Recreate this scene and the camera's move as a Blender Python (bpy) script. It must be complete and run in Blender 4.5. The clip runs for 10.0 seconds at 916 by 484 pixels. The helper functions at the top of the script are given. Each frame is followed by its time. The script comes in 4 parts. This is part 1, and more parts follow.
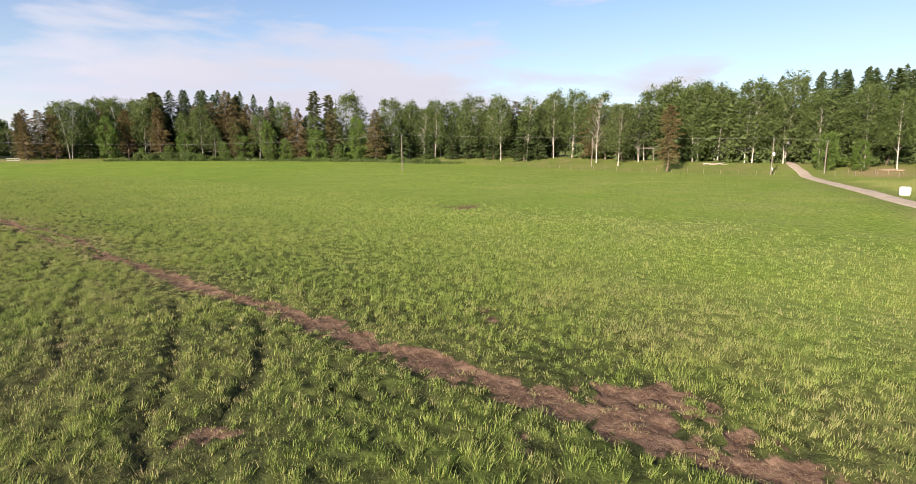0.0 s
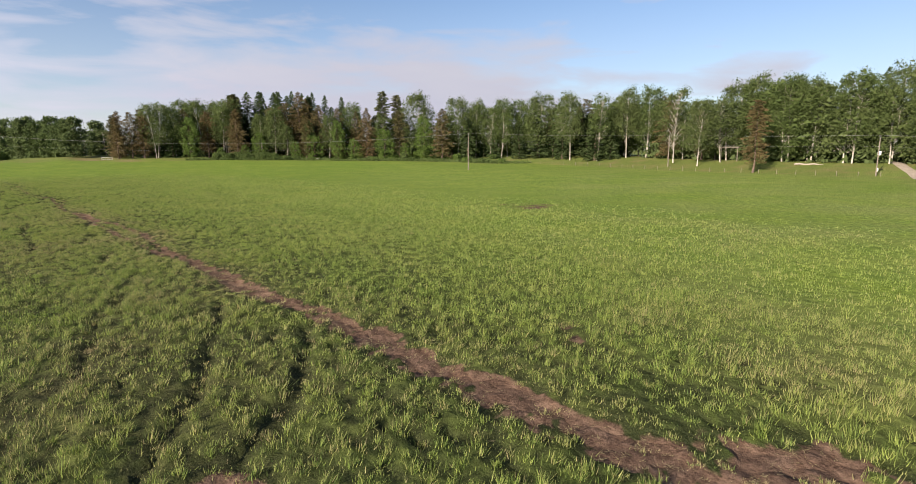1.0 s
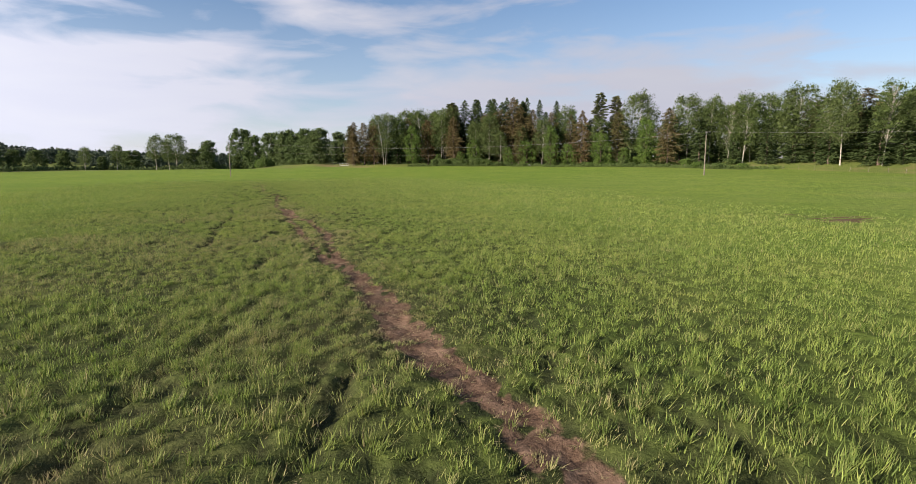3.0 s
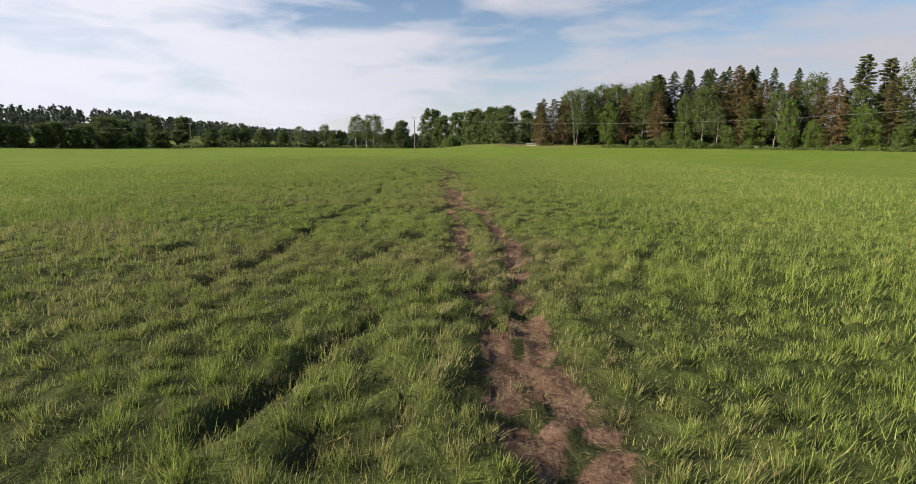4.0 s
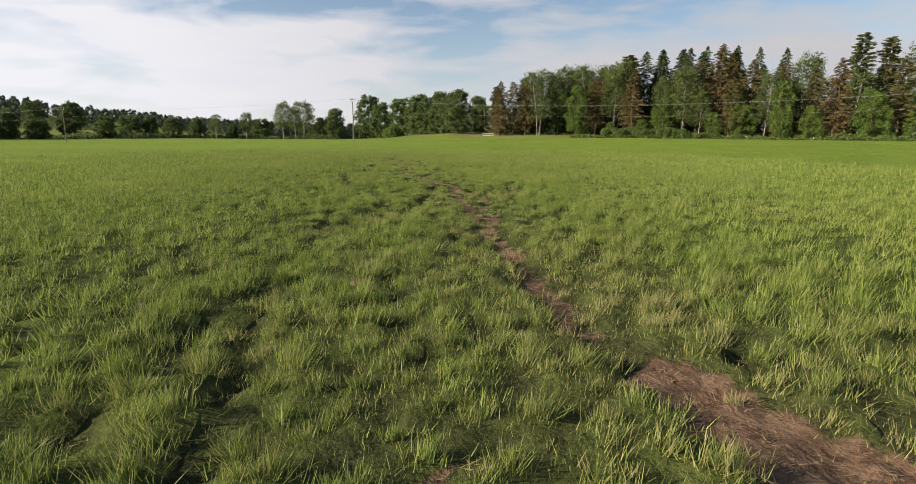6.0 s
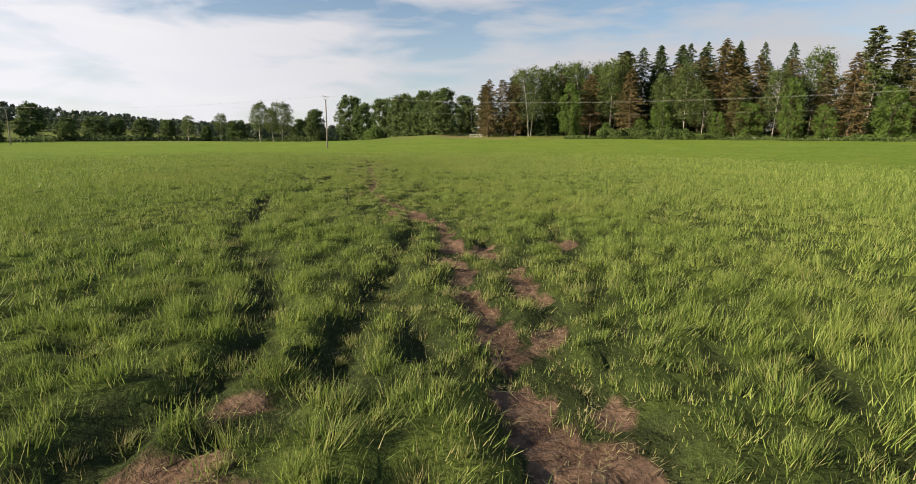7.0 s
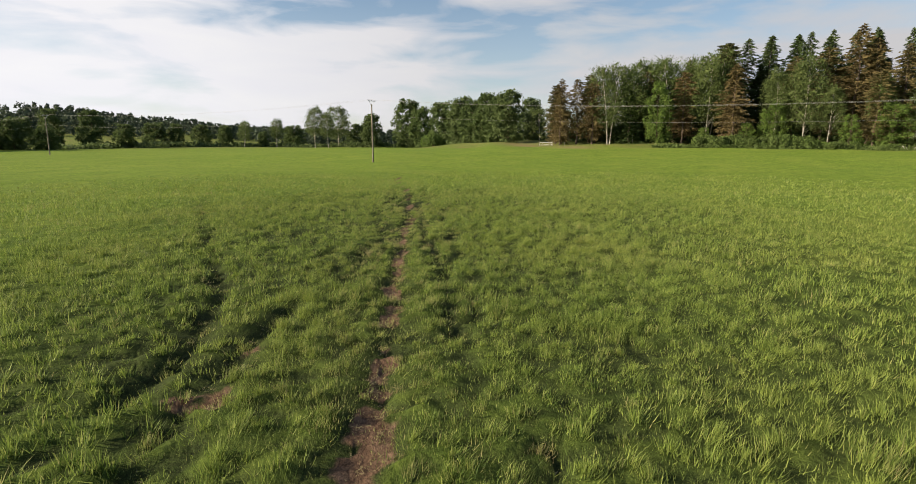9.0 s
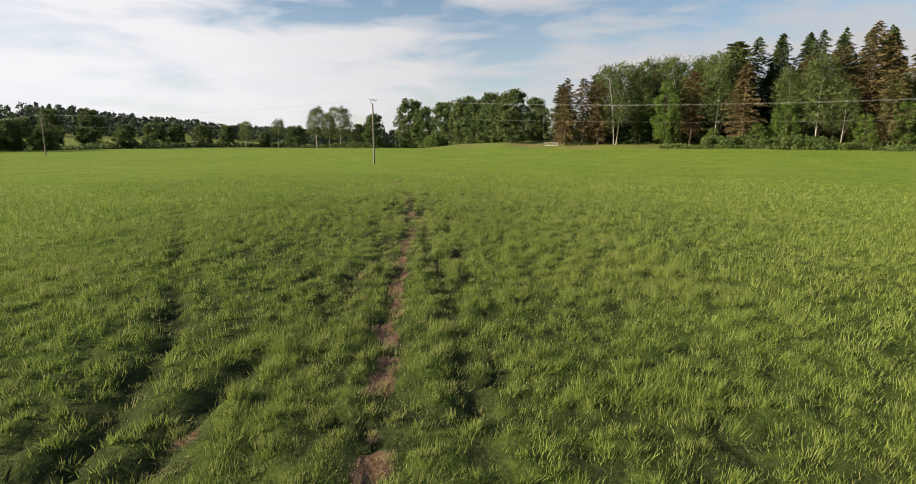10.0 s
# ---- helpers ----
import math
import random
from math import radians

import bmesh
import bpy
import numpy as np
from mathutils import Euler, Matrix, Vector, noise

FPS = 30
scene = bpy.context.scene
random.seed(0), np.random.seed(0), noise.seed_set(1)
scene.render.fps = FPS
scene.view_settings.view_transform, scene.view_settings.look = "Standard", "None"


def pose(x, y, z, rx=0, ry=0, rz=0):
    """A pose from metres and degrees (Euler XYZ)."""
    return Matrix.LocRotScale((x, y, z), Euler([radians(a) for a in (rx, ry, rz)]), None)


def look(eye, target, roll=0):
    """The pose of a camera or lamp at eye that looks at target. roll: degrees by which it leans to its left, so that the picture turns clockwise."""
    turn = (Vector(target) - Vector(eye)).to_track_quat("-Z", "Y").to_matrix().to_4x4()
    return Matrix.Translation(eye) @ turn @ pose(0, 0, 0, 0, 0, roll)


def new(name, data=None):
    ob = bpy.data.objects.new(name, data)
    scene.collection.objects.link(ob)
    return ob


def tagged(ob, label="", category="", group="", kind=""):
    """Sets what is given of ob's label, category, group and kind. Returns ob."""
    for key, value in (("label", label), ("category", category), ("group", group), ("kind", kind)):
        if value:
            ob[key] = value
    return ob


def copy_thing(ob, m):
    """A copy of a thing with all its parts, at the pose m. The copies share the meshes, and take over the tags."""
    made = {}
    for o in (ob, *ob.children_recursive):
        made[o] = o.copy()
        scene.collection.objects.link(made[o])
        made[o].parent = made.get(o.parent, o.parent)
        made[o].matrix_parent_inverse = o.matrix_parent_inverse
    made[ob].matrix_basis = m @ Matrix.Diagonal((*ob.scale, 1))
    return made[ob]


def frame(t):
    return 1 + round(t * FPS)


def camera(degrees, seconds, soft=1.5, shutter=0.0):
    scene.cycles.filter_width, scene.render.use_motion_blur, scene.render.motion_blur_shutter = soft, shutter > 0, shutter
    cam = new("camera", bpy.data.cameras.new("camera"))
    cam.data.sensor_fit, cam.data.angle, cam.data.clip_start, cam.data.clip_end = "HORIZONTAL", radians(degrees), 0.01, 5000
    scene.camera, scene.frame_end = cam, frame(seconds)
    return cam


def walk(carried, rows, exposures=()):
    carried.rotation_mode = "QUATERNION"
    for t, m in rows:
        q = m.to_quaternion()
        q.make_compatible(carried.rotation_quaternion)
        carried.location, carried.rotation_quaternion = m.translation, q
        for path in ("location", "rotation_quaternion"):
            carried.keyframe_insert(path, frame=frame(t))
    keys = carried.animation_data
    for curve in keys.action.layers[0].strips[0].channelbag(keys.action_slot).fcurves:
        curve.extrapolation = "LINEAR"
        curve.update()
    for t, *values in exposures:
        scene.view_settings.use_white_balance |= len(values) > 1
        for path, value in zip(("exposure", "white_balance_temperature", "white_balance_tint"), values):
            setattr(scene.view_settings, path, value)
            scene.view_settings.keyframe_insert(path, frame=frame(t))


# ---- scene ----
cam = camera(80.3, 10.0, soft=0.9)
PATH = [
    (0, (2.462, 2.103, 6.734), (2.297, 4.067, 6.396), -0.1),
    (0.5, (2.145, 3.702, 6.456), (1.875, 5.655, 6.12), -0.1),
    (1, (1.698, 5.481, 6.164), (1.3, 7.412, 5.83), -0.1),
    (1.5, (1.151, 7.174, 5.881), (0.665, 9.086, 5.549), -0.1),
    (2, (0.423, 9.03, 5.62), (-0.168, 10.912, 5.29), -0.1),
    (2.5, (-0.423, 10.818, 5.372), (-1.13, 12.661, 5.045), 0.1),
    (2.6, (-0.601, 11.17, 5.329), (-1.327, 13.004, 5.0), 0.2),
    (2.7, (-1.205, 12.241, 5.149), (-2.016, 14.041, 4.825), 0.0),
    (3.8, (-14.781, 27.165, 3.106), (-16.3, 28.426, 2.791), 0.4),
    (4, (-17.871, 29.12, 2.965), (-19.428, 30.324, 2.612), 0.4),
    (4.5, (-25.626, 33.283, 2.808), (-27.212, 34.44, 2.422), 0.5),
    (5, (-32.849, 37.042, 2.652), (-34.36, 38.295, 2.266), 0.4),
    (5.5, (-39.305, 41.169, 2.467), (-40.777, 42.469, 2.086), 0.4),
    (5.7, (-41.708, 42.918, 2.487), (-43.15, 44.25, 2.105), 0.4),
    (6.8, (-52.836, 52.829, 2.215), (-54.202, 54.241, 1.839), 0.2),
    (7, (-54.716, 54.611, 2.333), (-56.083, 56.022, 1.958), 0.2),
    (7.5, (-59.002, 58.787, 2.924), (-60.4, 60.168, 2.55), 0.2),
    (8, (-63.483, 62.569, 3.486), (-64.958, 63.868, 3.116), 0.2),
    (8.5, (-68.082, 65.976, 3.928), (-69.581, 67.248, 3.56), 0.2),
    (8.8, (-70.85, 67.97, 3.92), (-72.36, 69.23, 3.553), 0.1),
    (9, (-71.315, 68.314, 3.908), (-72.826, 69.572, 3.542), 0.1),
    (9.5, (-72.638, 69.234, 3.936), (-74.152, 70.489, 3.569), 0.1),
    (10, (-73.84, 70.138, 3.946), (-75.357, 71.389, 3.581), 0.1),
]
EXPOSURES = [(0.0, 1.60, 6200, 17.0), (1.5, 1.20, 6020, 16.5), (2.5, 1.25, 6000, 15.5), (4.5, 1.18, 6300, 11.0), (7.0, 1.25, 6520, 9.5), (10.0, 1.25, 6600, 8.5)]
walk(cam, [(t, look(eye, target, roll)) for t, eye, target, roll in PATH], EXPOSURES)

# ---------------------------------------------------------------- light
SUN_AZ, SUN_EL = 210.0, 22.0          # degrees: compass bearing from +y, and height
az, el = radians(SUN_AZ), radians(SUN_EL)
to_sun = Vector((math.sin(az) * math.cos(el), math.cos(az) * math.cos(el), math.sin(el)))
sun = new("sun", bpy.data.lights.new("sun", "SUN"))
sun.data.energy, sun.data.angle, sun.data.color = 5.0, radians(0.6), (1.0, 0.85, 0.64)
sun.matrix_world = look((0, 0, 300), Vector((0, 0, 300)) - to_sun)


def node_tree(owner):
    owner.use_nodes = True
    owner.node_tree.nodes.clear()
    nodes, links = owner.node_tree.nodes, owner.node_tree.links

    def add(kind, **values):
        n = nodes.new(kind)
        for key, value in values.items():
            if key in n.inputs:
                n.inputs[key].default_value = value
        return n

    return nodes, links, add


def math_node(add, links, op, a, b=None, clamp=False):
    n = add("ShaderNodeMath")
    n.operation, n.use_clamp = op, clamp
    for i, v in enumerate((a, b)):
        if v is None:
            continue
        if isinstance(v, (int, float)):
            n.inputs[i].default_value = v
        else:
            links.new(v, n.inputs[i])
    return n.outputs[0]


def mix_colour(add, links, factor, a, b, blend="MIX"):
    n = add("ShaderNodeMix")
    n.data_type, n.blend_type = "RGBA", blend
    for socket, v in ((n.inputs["Factor"], factor), (n.inputs[6], a), (n.inputs[7], b)):
        if isinstance(v, (int, float)):
            socket.default_value = v
        elif isinstance(v, tuple):
            socket.default_value = (*v, 1.0)
        else:
            links.new(v, socket)
    return n.outputs[2]


def ramp(add, links, value, stops):
    n = add("ShaderNodeValToRGB")
    while len(n.color_ramp.elements) < len(stops):
        n.color_ramp.elements.new(0.5)
    for e, (p, c) in zip(n.color_ramp.elements, stops):
        e.position = p
        e.color = (c, c, c, 1.0) if isinstance(c, (int, float)) else (*c, 1.0)
    links.new(value, n.inputs["Fac"])
    return n.outputs["Color"]


def noise_of(add, links, vector, scale, detail=4.0, rough=0.55, distortion=0.0):
    n = add("ShaderNodeTexNoise", Scale=scale, Detail=detail, Roughness=rough, Distortion=distortion)
    links.new(vector, n.inputs["Vector"])
    return n.outputs["Fac"]


def build_sky():
    world = bpy.data.worlds.new("sky")
    scene.world = world
    nodes, links, add = node_tree(world)
    sky = add("ShaderNodeTexSky")
    sky.sky_type, sky.sun_disc = "NISHITA", False
    sky.sun_elevation, sky.sun_rotation = radians(SUN_EL), radians(SUN_AZ)
    sky.air_density, sky.dust_density, sky.ozone_density = 1.0, 0.25, 2.0
    coord = add("ShaderNodeTexCoord")
    split = add("ShaderNodeSeparateXYZ")
    links.new(coord.outputs["Generated"], split.inputs[0])
    height = math_node(add, links, "MAXIMUM", split.outputs["Z"], 0.0)
    # clouds lie in long level banks low in the sky
    banks = add("ShaderNodeMapping")
    banks.inputs["Scale"].default_value = (1.0, 1.0, 4.6)
    banks.inputs["Location"].default_value = CLOUD_SHIFT
    links.new(coord.outputs["Generated"], banks.inputs["Vector"])
    broad = noise_of(add, links, banks.outputs[0], 1.9, 3.0, 0.5, 0.25)
    fine = noise_of(add, links, banks.outputs[0], 4.8, 8.0, 0.52, 0.35)
    both = math_node(add, links, "ADD", math_node(add, links, "MULTIPLY", broad, 0.90), math_node(add, links, "MULTIPLY", fine, 0.70))
    both = math_node(add, links, "SUBTRACT", both, 0.30)
    west = math_node(add, links, "MULTIPLY", split.outputs["X"], -0.25)
    low = ramp(add, links, height, ((0.0, 0.06), (0.10, 0.09), (0.19, 0.03), (0.26, -0.0), (0.5, 0.0)))
    cover = math_node(add, links, "ADD", both, math_node(add, links, "ADD", math_node(add, links, "SUBTRACT", west, 0.115), low))
    cloud = ramp(add, links, cover, ((0.40, 0.0), (0.50, 0.55), (0.64, 1.0)))
    # a pale veil low over the horizon
    veil = ramp(add, links, height, ((0.0, 0.60), (0.10, 0.30), (0.25, 0.04)))
    amount = math_node(add, links, "MAXIMUM", cloud, veil)
    clear = add("ShaderNodeBackground", Strength=SKY)
    links.new(sky.outputs[0], clear.inputs["Color"])
    grey = mix_colour(add, links, fine, (0.84, 0.84, 0.94), (1.0, 0.985, 0.985))
    white = add("ShaderNodeBackground")
    # brighter cloud towards the sunlit west
    square = math_node(add, links, "MULTIPLY", split.outputs["X"], split.outputs["X"])
    bright = math_node(add, links, "ADD", math_node(add, links, "MULTIPLY", math_node(add, links, "MULTIPLY", square, square), 0.50 * CLOUD), 0.86 * CLOUD)
    links.new(bright, white.inputs["Strength"])
    links.new(grey, white.inputs["Color"])
    blend = add("ShaderNodeMixShader")
    links.new(amount, blend.inputs[0])
    links.new(clear.outputs[0], blend.inputs[1])
    links.new(white.outputs[0], blend.inputs[2])
    links.new(blend.outputs[0], add("ShaderNodeOutputWorld").inputs[0])


SKY, CLOUD, CLOUD_SHIFT = 0.053, 0.31, (5.3, 2.2, 0.9)
build_sky()

# ---------------------------------------------------------------- materials
def finish(add, links, colour, rough, bump=None, strength=0.3, distance=0.05, through_light=None, metal=0.0, gloss=0.3):
    shader = add("ShaderNodeBsdfPrincipled", Metallic=metal)
    if isinstance(rough, (int, float)):
        shader.inputs["Roughness"].default_value = rough
    else:
        links.new(rough, shader.inputs["Roughness"])
    shader.inputs["Specular IOR Level"].default_value = gloss
    if isinstance(colour, tuple):
        shader.inputs["Base Color"].default_value = (*colour, 1.0)
    else:
        links.new(colour, shader.inputs["Base Color"])
    if bump is not None:
        b = add("ShaderNodeBump", Strength=strength, Distance=distance)
        links.new(bump, b.inputs["Height"])
        links.new(b.outputs[0], shader.inputs["Normal"])
    out = add("ShaderNodeOutputMaterial")
    if through_light:
        glow = add("ShaderNodeBsdfTranslucent")
        if isinstance(colour, tuple):
            glow.inputs["Color"].default_value = (*colour, 1.0)
        else:
            links.new(colour, glow.inputs["Color"])
        both = add("ShaderNodeMixShader")
        both.inputs[0].default_value = through_light
        links.new(shader.outputs[0], both.inputs[1])
        links.new(glow.outputs[0], both.inputs[2])
        links.new(both.outputs[0], out.inputs[0])
    else:
        links.new(shader.outputs[0], out.inputs[0])


def leaf_material(name, dark, light, tint, through_light=0.3):
    """Leaves: colour by leaf, by tree and by a slow drift through the crown."""
    m = bpy.data.materials.new(name)
    nodes, links, add = node_tree(m)
    geo, info = add("ShaderNodeNewGeometry"), add("ShaderNodeObjectInfo")
    place = noise_of(add, links, geo.outputs["Position"], 0.45, 3.0)
    f = math_node(add, links, "ADD", math_node(add, links, "MULTIPLY", geo.outputs["Random Per Island"], 0.55),
                  math_node(add, links, "MULTIPLY", place, 0.5), clamp=True)
    colour = mix_colour(add, links, f, dark, light)
    colour = mix_colour(add, links, math_node(add, links, "MULTIPLY", info.outputs["Random"], 0.55), colour, tint)
    finish(add, links, colour, 0.7, through_light=through_light, gloss=0.12)
    return m


def bark_material(name, pale, dark, scale, amount):
    m = bpy.data.materials.new(name)
    nodes, links, add = node_tree(m)
    coord = add("ShaderNodeTexCoord")
    stretch = add("ShaderNodeMapping")
    stretch.inputs["Scale"].default_value = (1.0, 1.0, 0.35 if amount > 0.5 else 2.2)
    links.new(coord.outputs["Object"], stretch.inputs["Vector"])
    n = noise_of(add, links, stretch.outputs[0], scale, 6.0, 0.65)
    big = noise_of(add, links, coord.outputs["Object"], 0.5, 2.0)
    f = ramp(add, links, math_node(add, links, "ADD", n, math_node(add, links, "MULTIPLY", math_node(add, links, "SUBTRACT", big, 0.5), 0.3)),
             ((0.36, 0.0), (0.5 if amount > 0.5 else 0.44, 1.0)))
    finish(add, links, mix_colour(add, links, f, dark, pale), 0.85, n, 0.6, 0.04)
    return m


def plain_material(name, a, b, scale, rough=0.8, bump=0.3, metal=0.0, distance=0.02):
    m = bpy.data.materials.new(name)
    nodes, links, add = node_tree(m)
    coord = add("ShaderNodeTexCoord")
    n = noise_of(add, links, coord.outputs["Object"], scale, 6.0, 0.6)
    big = noise_of(add, links, coord.outputs["Object"], scale * 0.13, 3.0)
    f = math_node(add, links, "ADD", math_node(add, links, "MULTIPLY", n, 0.6), math_node(add, links, "MULTIPLY", big, 0.5), clamp=True)
    finish(add, links, mix_colour(add, links, ramp(add, links, f, ((0.35, 0.0), (0.75, 1.0))), a, b), rough, n, bump, distance, metal=metal)
    return m


def grass_material():
    """Blades: fresh green, with yellowed and strawy ones among them, drier beside the trodden ground."""
    m = bpy.data.materials.new("grass_blades")
    nodes, links, add = node_tree(m)
    geo = add("ShaderNodeNewGeometry")
    dry = add("ShaderNodeAttribute")
    dry.attribute_name = "dry"
    slow = noise_of(add, links, geo.outputs["Position"], 0.16, 4.0)
    mid = noise_of(add, links, geo.outputs["Position"], 1.1, 3.0)
    f = math_node(add, links, "ADD", math_node(add, links, "MULTIPLY", geo.outputs["Random Per Island"], 0.85),
                  math_node(add, links, "MULTIPLY", mid, 0.35), clamp=True)
    colour = mix_colour(add, links, ramp(add, links, f, ((0.25, 0.0), (0.95, 1.0))), GRASS_DARK, GRASS_LIGHT)
    colour = mix_colour(add, links, ramp(add, links, slow, ((0.45, 0.0), (0.72, 0.32))), colour, GRASS_YELLOW)
    straw = math_node(add, links, "ADD", dry.outputs["Fac"], math_node(add, links, "MULTIPLY", geo.outputs["Random Per Island"], 0.45))
    colour = mix_colour(add, links, ramp(add, links, straw, ((0.36, 0.0), (0.90, 0.85))), colour, (0.315, 0.250, 0.145))
    finish(add, links, colour, 0.6, through_light=0.35, gloss=0.2)
    return m


def ground_material():
    """Field: sward with fine and broad variation, litter under the tufts with the shade among them put into its colour,
    trodden reddish-brown earth on the trails.
    """
    m = bpy.data.materials.new("field_ground")
    nodes, links, add = node_tree(m)
    geo = add("ShaderNodeNewGeometry")

    def attr(name):
        n = add("ShaderNodeAttribute")
        n.attribute_name = name
        return n.outputs["Fac"]

    pos = geo.outputs["Position"]
    stretch = add("ShaderNodeMapping")
    stretch.inputs["Rotation"].default_value = (0, 0, radians(12))
    stretch.inputs["Scale"].default_value = (1.0, 0.16, 1.0)
    links.new(pos, stretch.inputs["Vector"])
    tuft = noise_of(add, links, pos, 3.2, 6.0, 0.65)
    blade = noise_of(add, links, pos, 14.0, 5.0, 0.7)
    slow = noise_of(add, links, pos, 0.16, 4.0)
    vast = noise_of(add, links, pos, 0.022, 3.0)
    tussock = noise_of(add, links, pos, 1.25, 3.0, 0.6)
    rows = noise_of(add, links, stretch.outputs[0], 1.3, 3.0, 0.5)
    f = math_node(add, links, "ADD", math_node(add, links, "MULTIPLY", tuft, 0.40), math_node(add, links, "MULTIPLY", blade, 0.20))
    f = math_node(add, links, "ADD", f, math_node(add, links, "MULTIPLY", tussock, 0.30))
    f = math_node(add, links, "ADD", f, math_node(add, links, "MULTIPLY", rows, 0.15), clamp=True)
    # tussocks seen as rounded cells; litter and self-shade between them put into the colour
    cells = add("ShaderNodeTexVoronoi", Scale=1.9)
    bent = add("ShaderNodeMixRGB")
    bent.blend_type = "ADD"
    bent.inputs[0].default_value = 0.35
    links.new(pos, bent.inputs[1])
    wob = add("ShaderNodeTexNoise", Scale=2.4, Detail=3.0)
    links.new(pos, wob.inputs["Vector"])
    links.new(wob.outputs["Color"], bent.inputs[2])
    links.new(bent.outputs[0], cells.inputs["Vector"])
    mound = ramp(add, links, cells.outputs["Distance"], ((0.10, 1.0), (0.75, 0.0)))
    f = math_node(add, links, "ADD", math_node(add, links, "MULTIPLY", f, 0.92), math_node(add, links, "MULTIPLY", mound, 0.08), clamp=True)
    green = mix_colour(add, links, ramp(add, links, f, ((0.42, 0.0), (0.62, 1.0))), FIELD_DARK, FIELD_LIGHT)
    green = mix_colour(add, links, ramp(add, links, slow, ((0.42, 0.0), (0.70, 0.5))), green, FIELD_YELLOW)
    green = mix_colour(add, links, ramp(add, links, vast, ((0.40, 0.0), (0.66, 0.35))), green, (0.085, 0.145, 0.022))
    # litter colour, kept dark to carry painted shade between the blades as well
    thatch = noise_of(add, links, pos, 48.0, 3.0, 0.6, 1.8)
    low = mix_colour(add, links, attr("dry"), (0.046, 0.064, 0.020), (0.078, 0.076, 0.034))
    litter_shade = mix_colour(add, links, ramp(add, links, math_node(add, links, "ADD", math_node(add, links, "MULTIPLY", thatch, 0.7), math_node(add, links, "MULTIPLY", blade, 0.3)), ((0.42, 0.0), (0.60, 1.0))), (0.014, 0.017, 0.008), low)
    green = mix_colour(add, links, math_node(add, links, "MULTIPLY", attr("dry"), ramp(add, links, tuft, ((0.35, 0.15), (0.65, 0.55)))), green, FIELD_DRY)
    green = mix_colour(add, links, attr("litter_shade"), green, litter_shade)
    earth = mix_colour(add, links, ramp(add, links, blade, ((0.3, 0.0), (0.7, 1.0))), (0.040, 0.025, 0.017), (0.145, 0.093, 0.064))
    earth = mix_colour(add, links, ramp(add, links, tuft, ((0.45, 0.0), (0.75, 0.6))), earth, (0.235, 0.162, 0.116))
    edge = math_node(add, links, "ADD", attr("earth"), math_node(add, links, "MULTIPLY", math_node(add, links, "SUBTRACT", tuft, 0.5), 0.9))
    colour = mix_colour(add, links, ramp(add, links, edge, ((0.30, 0.0), (0.55, 1.0))), green, earth)
    mown = mix_colour(add, links, f, (0.16, 0.19, 0.050), (0.27, 0.28, 0.085))
    colour = mix_colour(add, links, attr("mown"), colour, mown)
    rough = mix_colour(add, links, ramp(add, links, tuft, ((0.35, 0.0), (0.7, 1.0))), (0.072, 0.105, 0.024), (0.180, 0.205, 0.056))
    rough = mix_colour(add, links, ramp(add, links, slow, ((0.48, 0.0), (0.70, 0.5))), rough, (0.20, 0.155, 0.080))
    colour = mix_colour(add, links, attr("rough"), colour, rough)
    colour = mix_colour(add, links, attr("bank"), colour, mix_colour(add, links, tuft, (0.15, 0.115, 0.058), (0.26, 0.19, 0.115)))
    finish(add, links, colour, 0.85, math_node(add, links, "ADD", math_node(add, links, "ADD", tuft, math_node(add, links, "MULTIPLY", blade, 0.4)), mound), 0.8, 0.09, gloss=0.03)
    return m


GRASS_DARK, GRASS_LIGHT, GRASS_YELLOW = (0.064, 0.108, 0.020), (0.262, 0.340, 0.070), (0.285, 0.306, 0.076)
FIELD_DRY = (0.235, 0.225, 0.105)
FIELD_DARK, FIELD_LIGHT, FIELD_YELLOW = (0.064, 0.108, 0.016), (0.188, 0.256, 0.039), (0.190, 0.225, 0.046)
M_GRASS, M_GROUND = grass_material(), ground_material()
M_BIRCH = leaf_material("birch_leaves", (0.050, 0.076, 0.022), (0.118, 0.160, 0.048), (0.104, 0.128, 0.048), 0.4)
M_BRIGHT = leaf_material("fresh_leaves", (0.052, 0.094, 0.018), (0.150, 0.222, 0.046), (0.120, 0.172, 0.046), 0.4)
M_OAK = leaf_material("dark_leaves", (0.044, 0.070, 0.024), (0.112, 0.154, 0.050), (0.098, 0.128, 0.050), 0.35)
M_SPRUCE = leaf_material("spruce_needles", (0.024, 0.042, 0.015), (0.074, 0.108, 0.034), (0.068, 0.092, 0.034), 0.25)
M_BROWN = leaf_material("browned_needles", (0.066, 0.050, 0.023), (0.176, 0.128, 0.058), (0.096, 0.108, 0.040), 0.25)
M_PINE = leaf_material("pine_needles", (0.034, 0.050, 0.020), (0.108, 0.118, 0.046), (0.118, 0.098, 0.042), 0.25)
# far conifers: distance haze is mixed into the needle greens
M_FAR_HAZE = leaf_material("hazed_needles", (0.034, 0.052, 0.034), (0.066, 0.088, 0.056), (0.060, 0.078, 0.056), 0.2)
M_SHRUB = leaf_material("shrub_leaves", (0.040, 0.070, 0.018), (0.118, 0.168, 0.046), (0.104, 0.136, 0.046), 0.35)
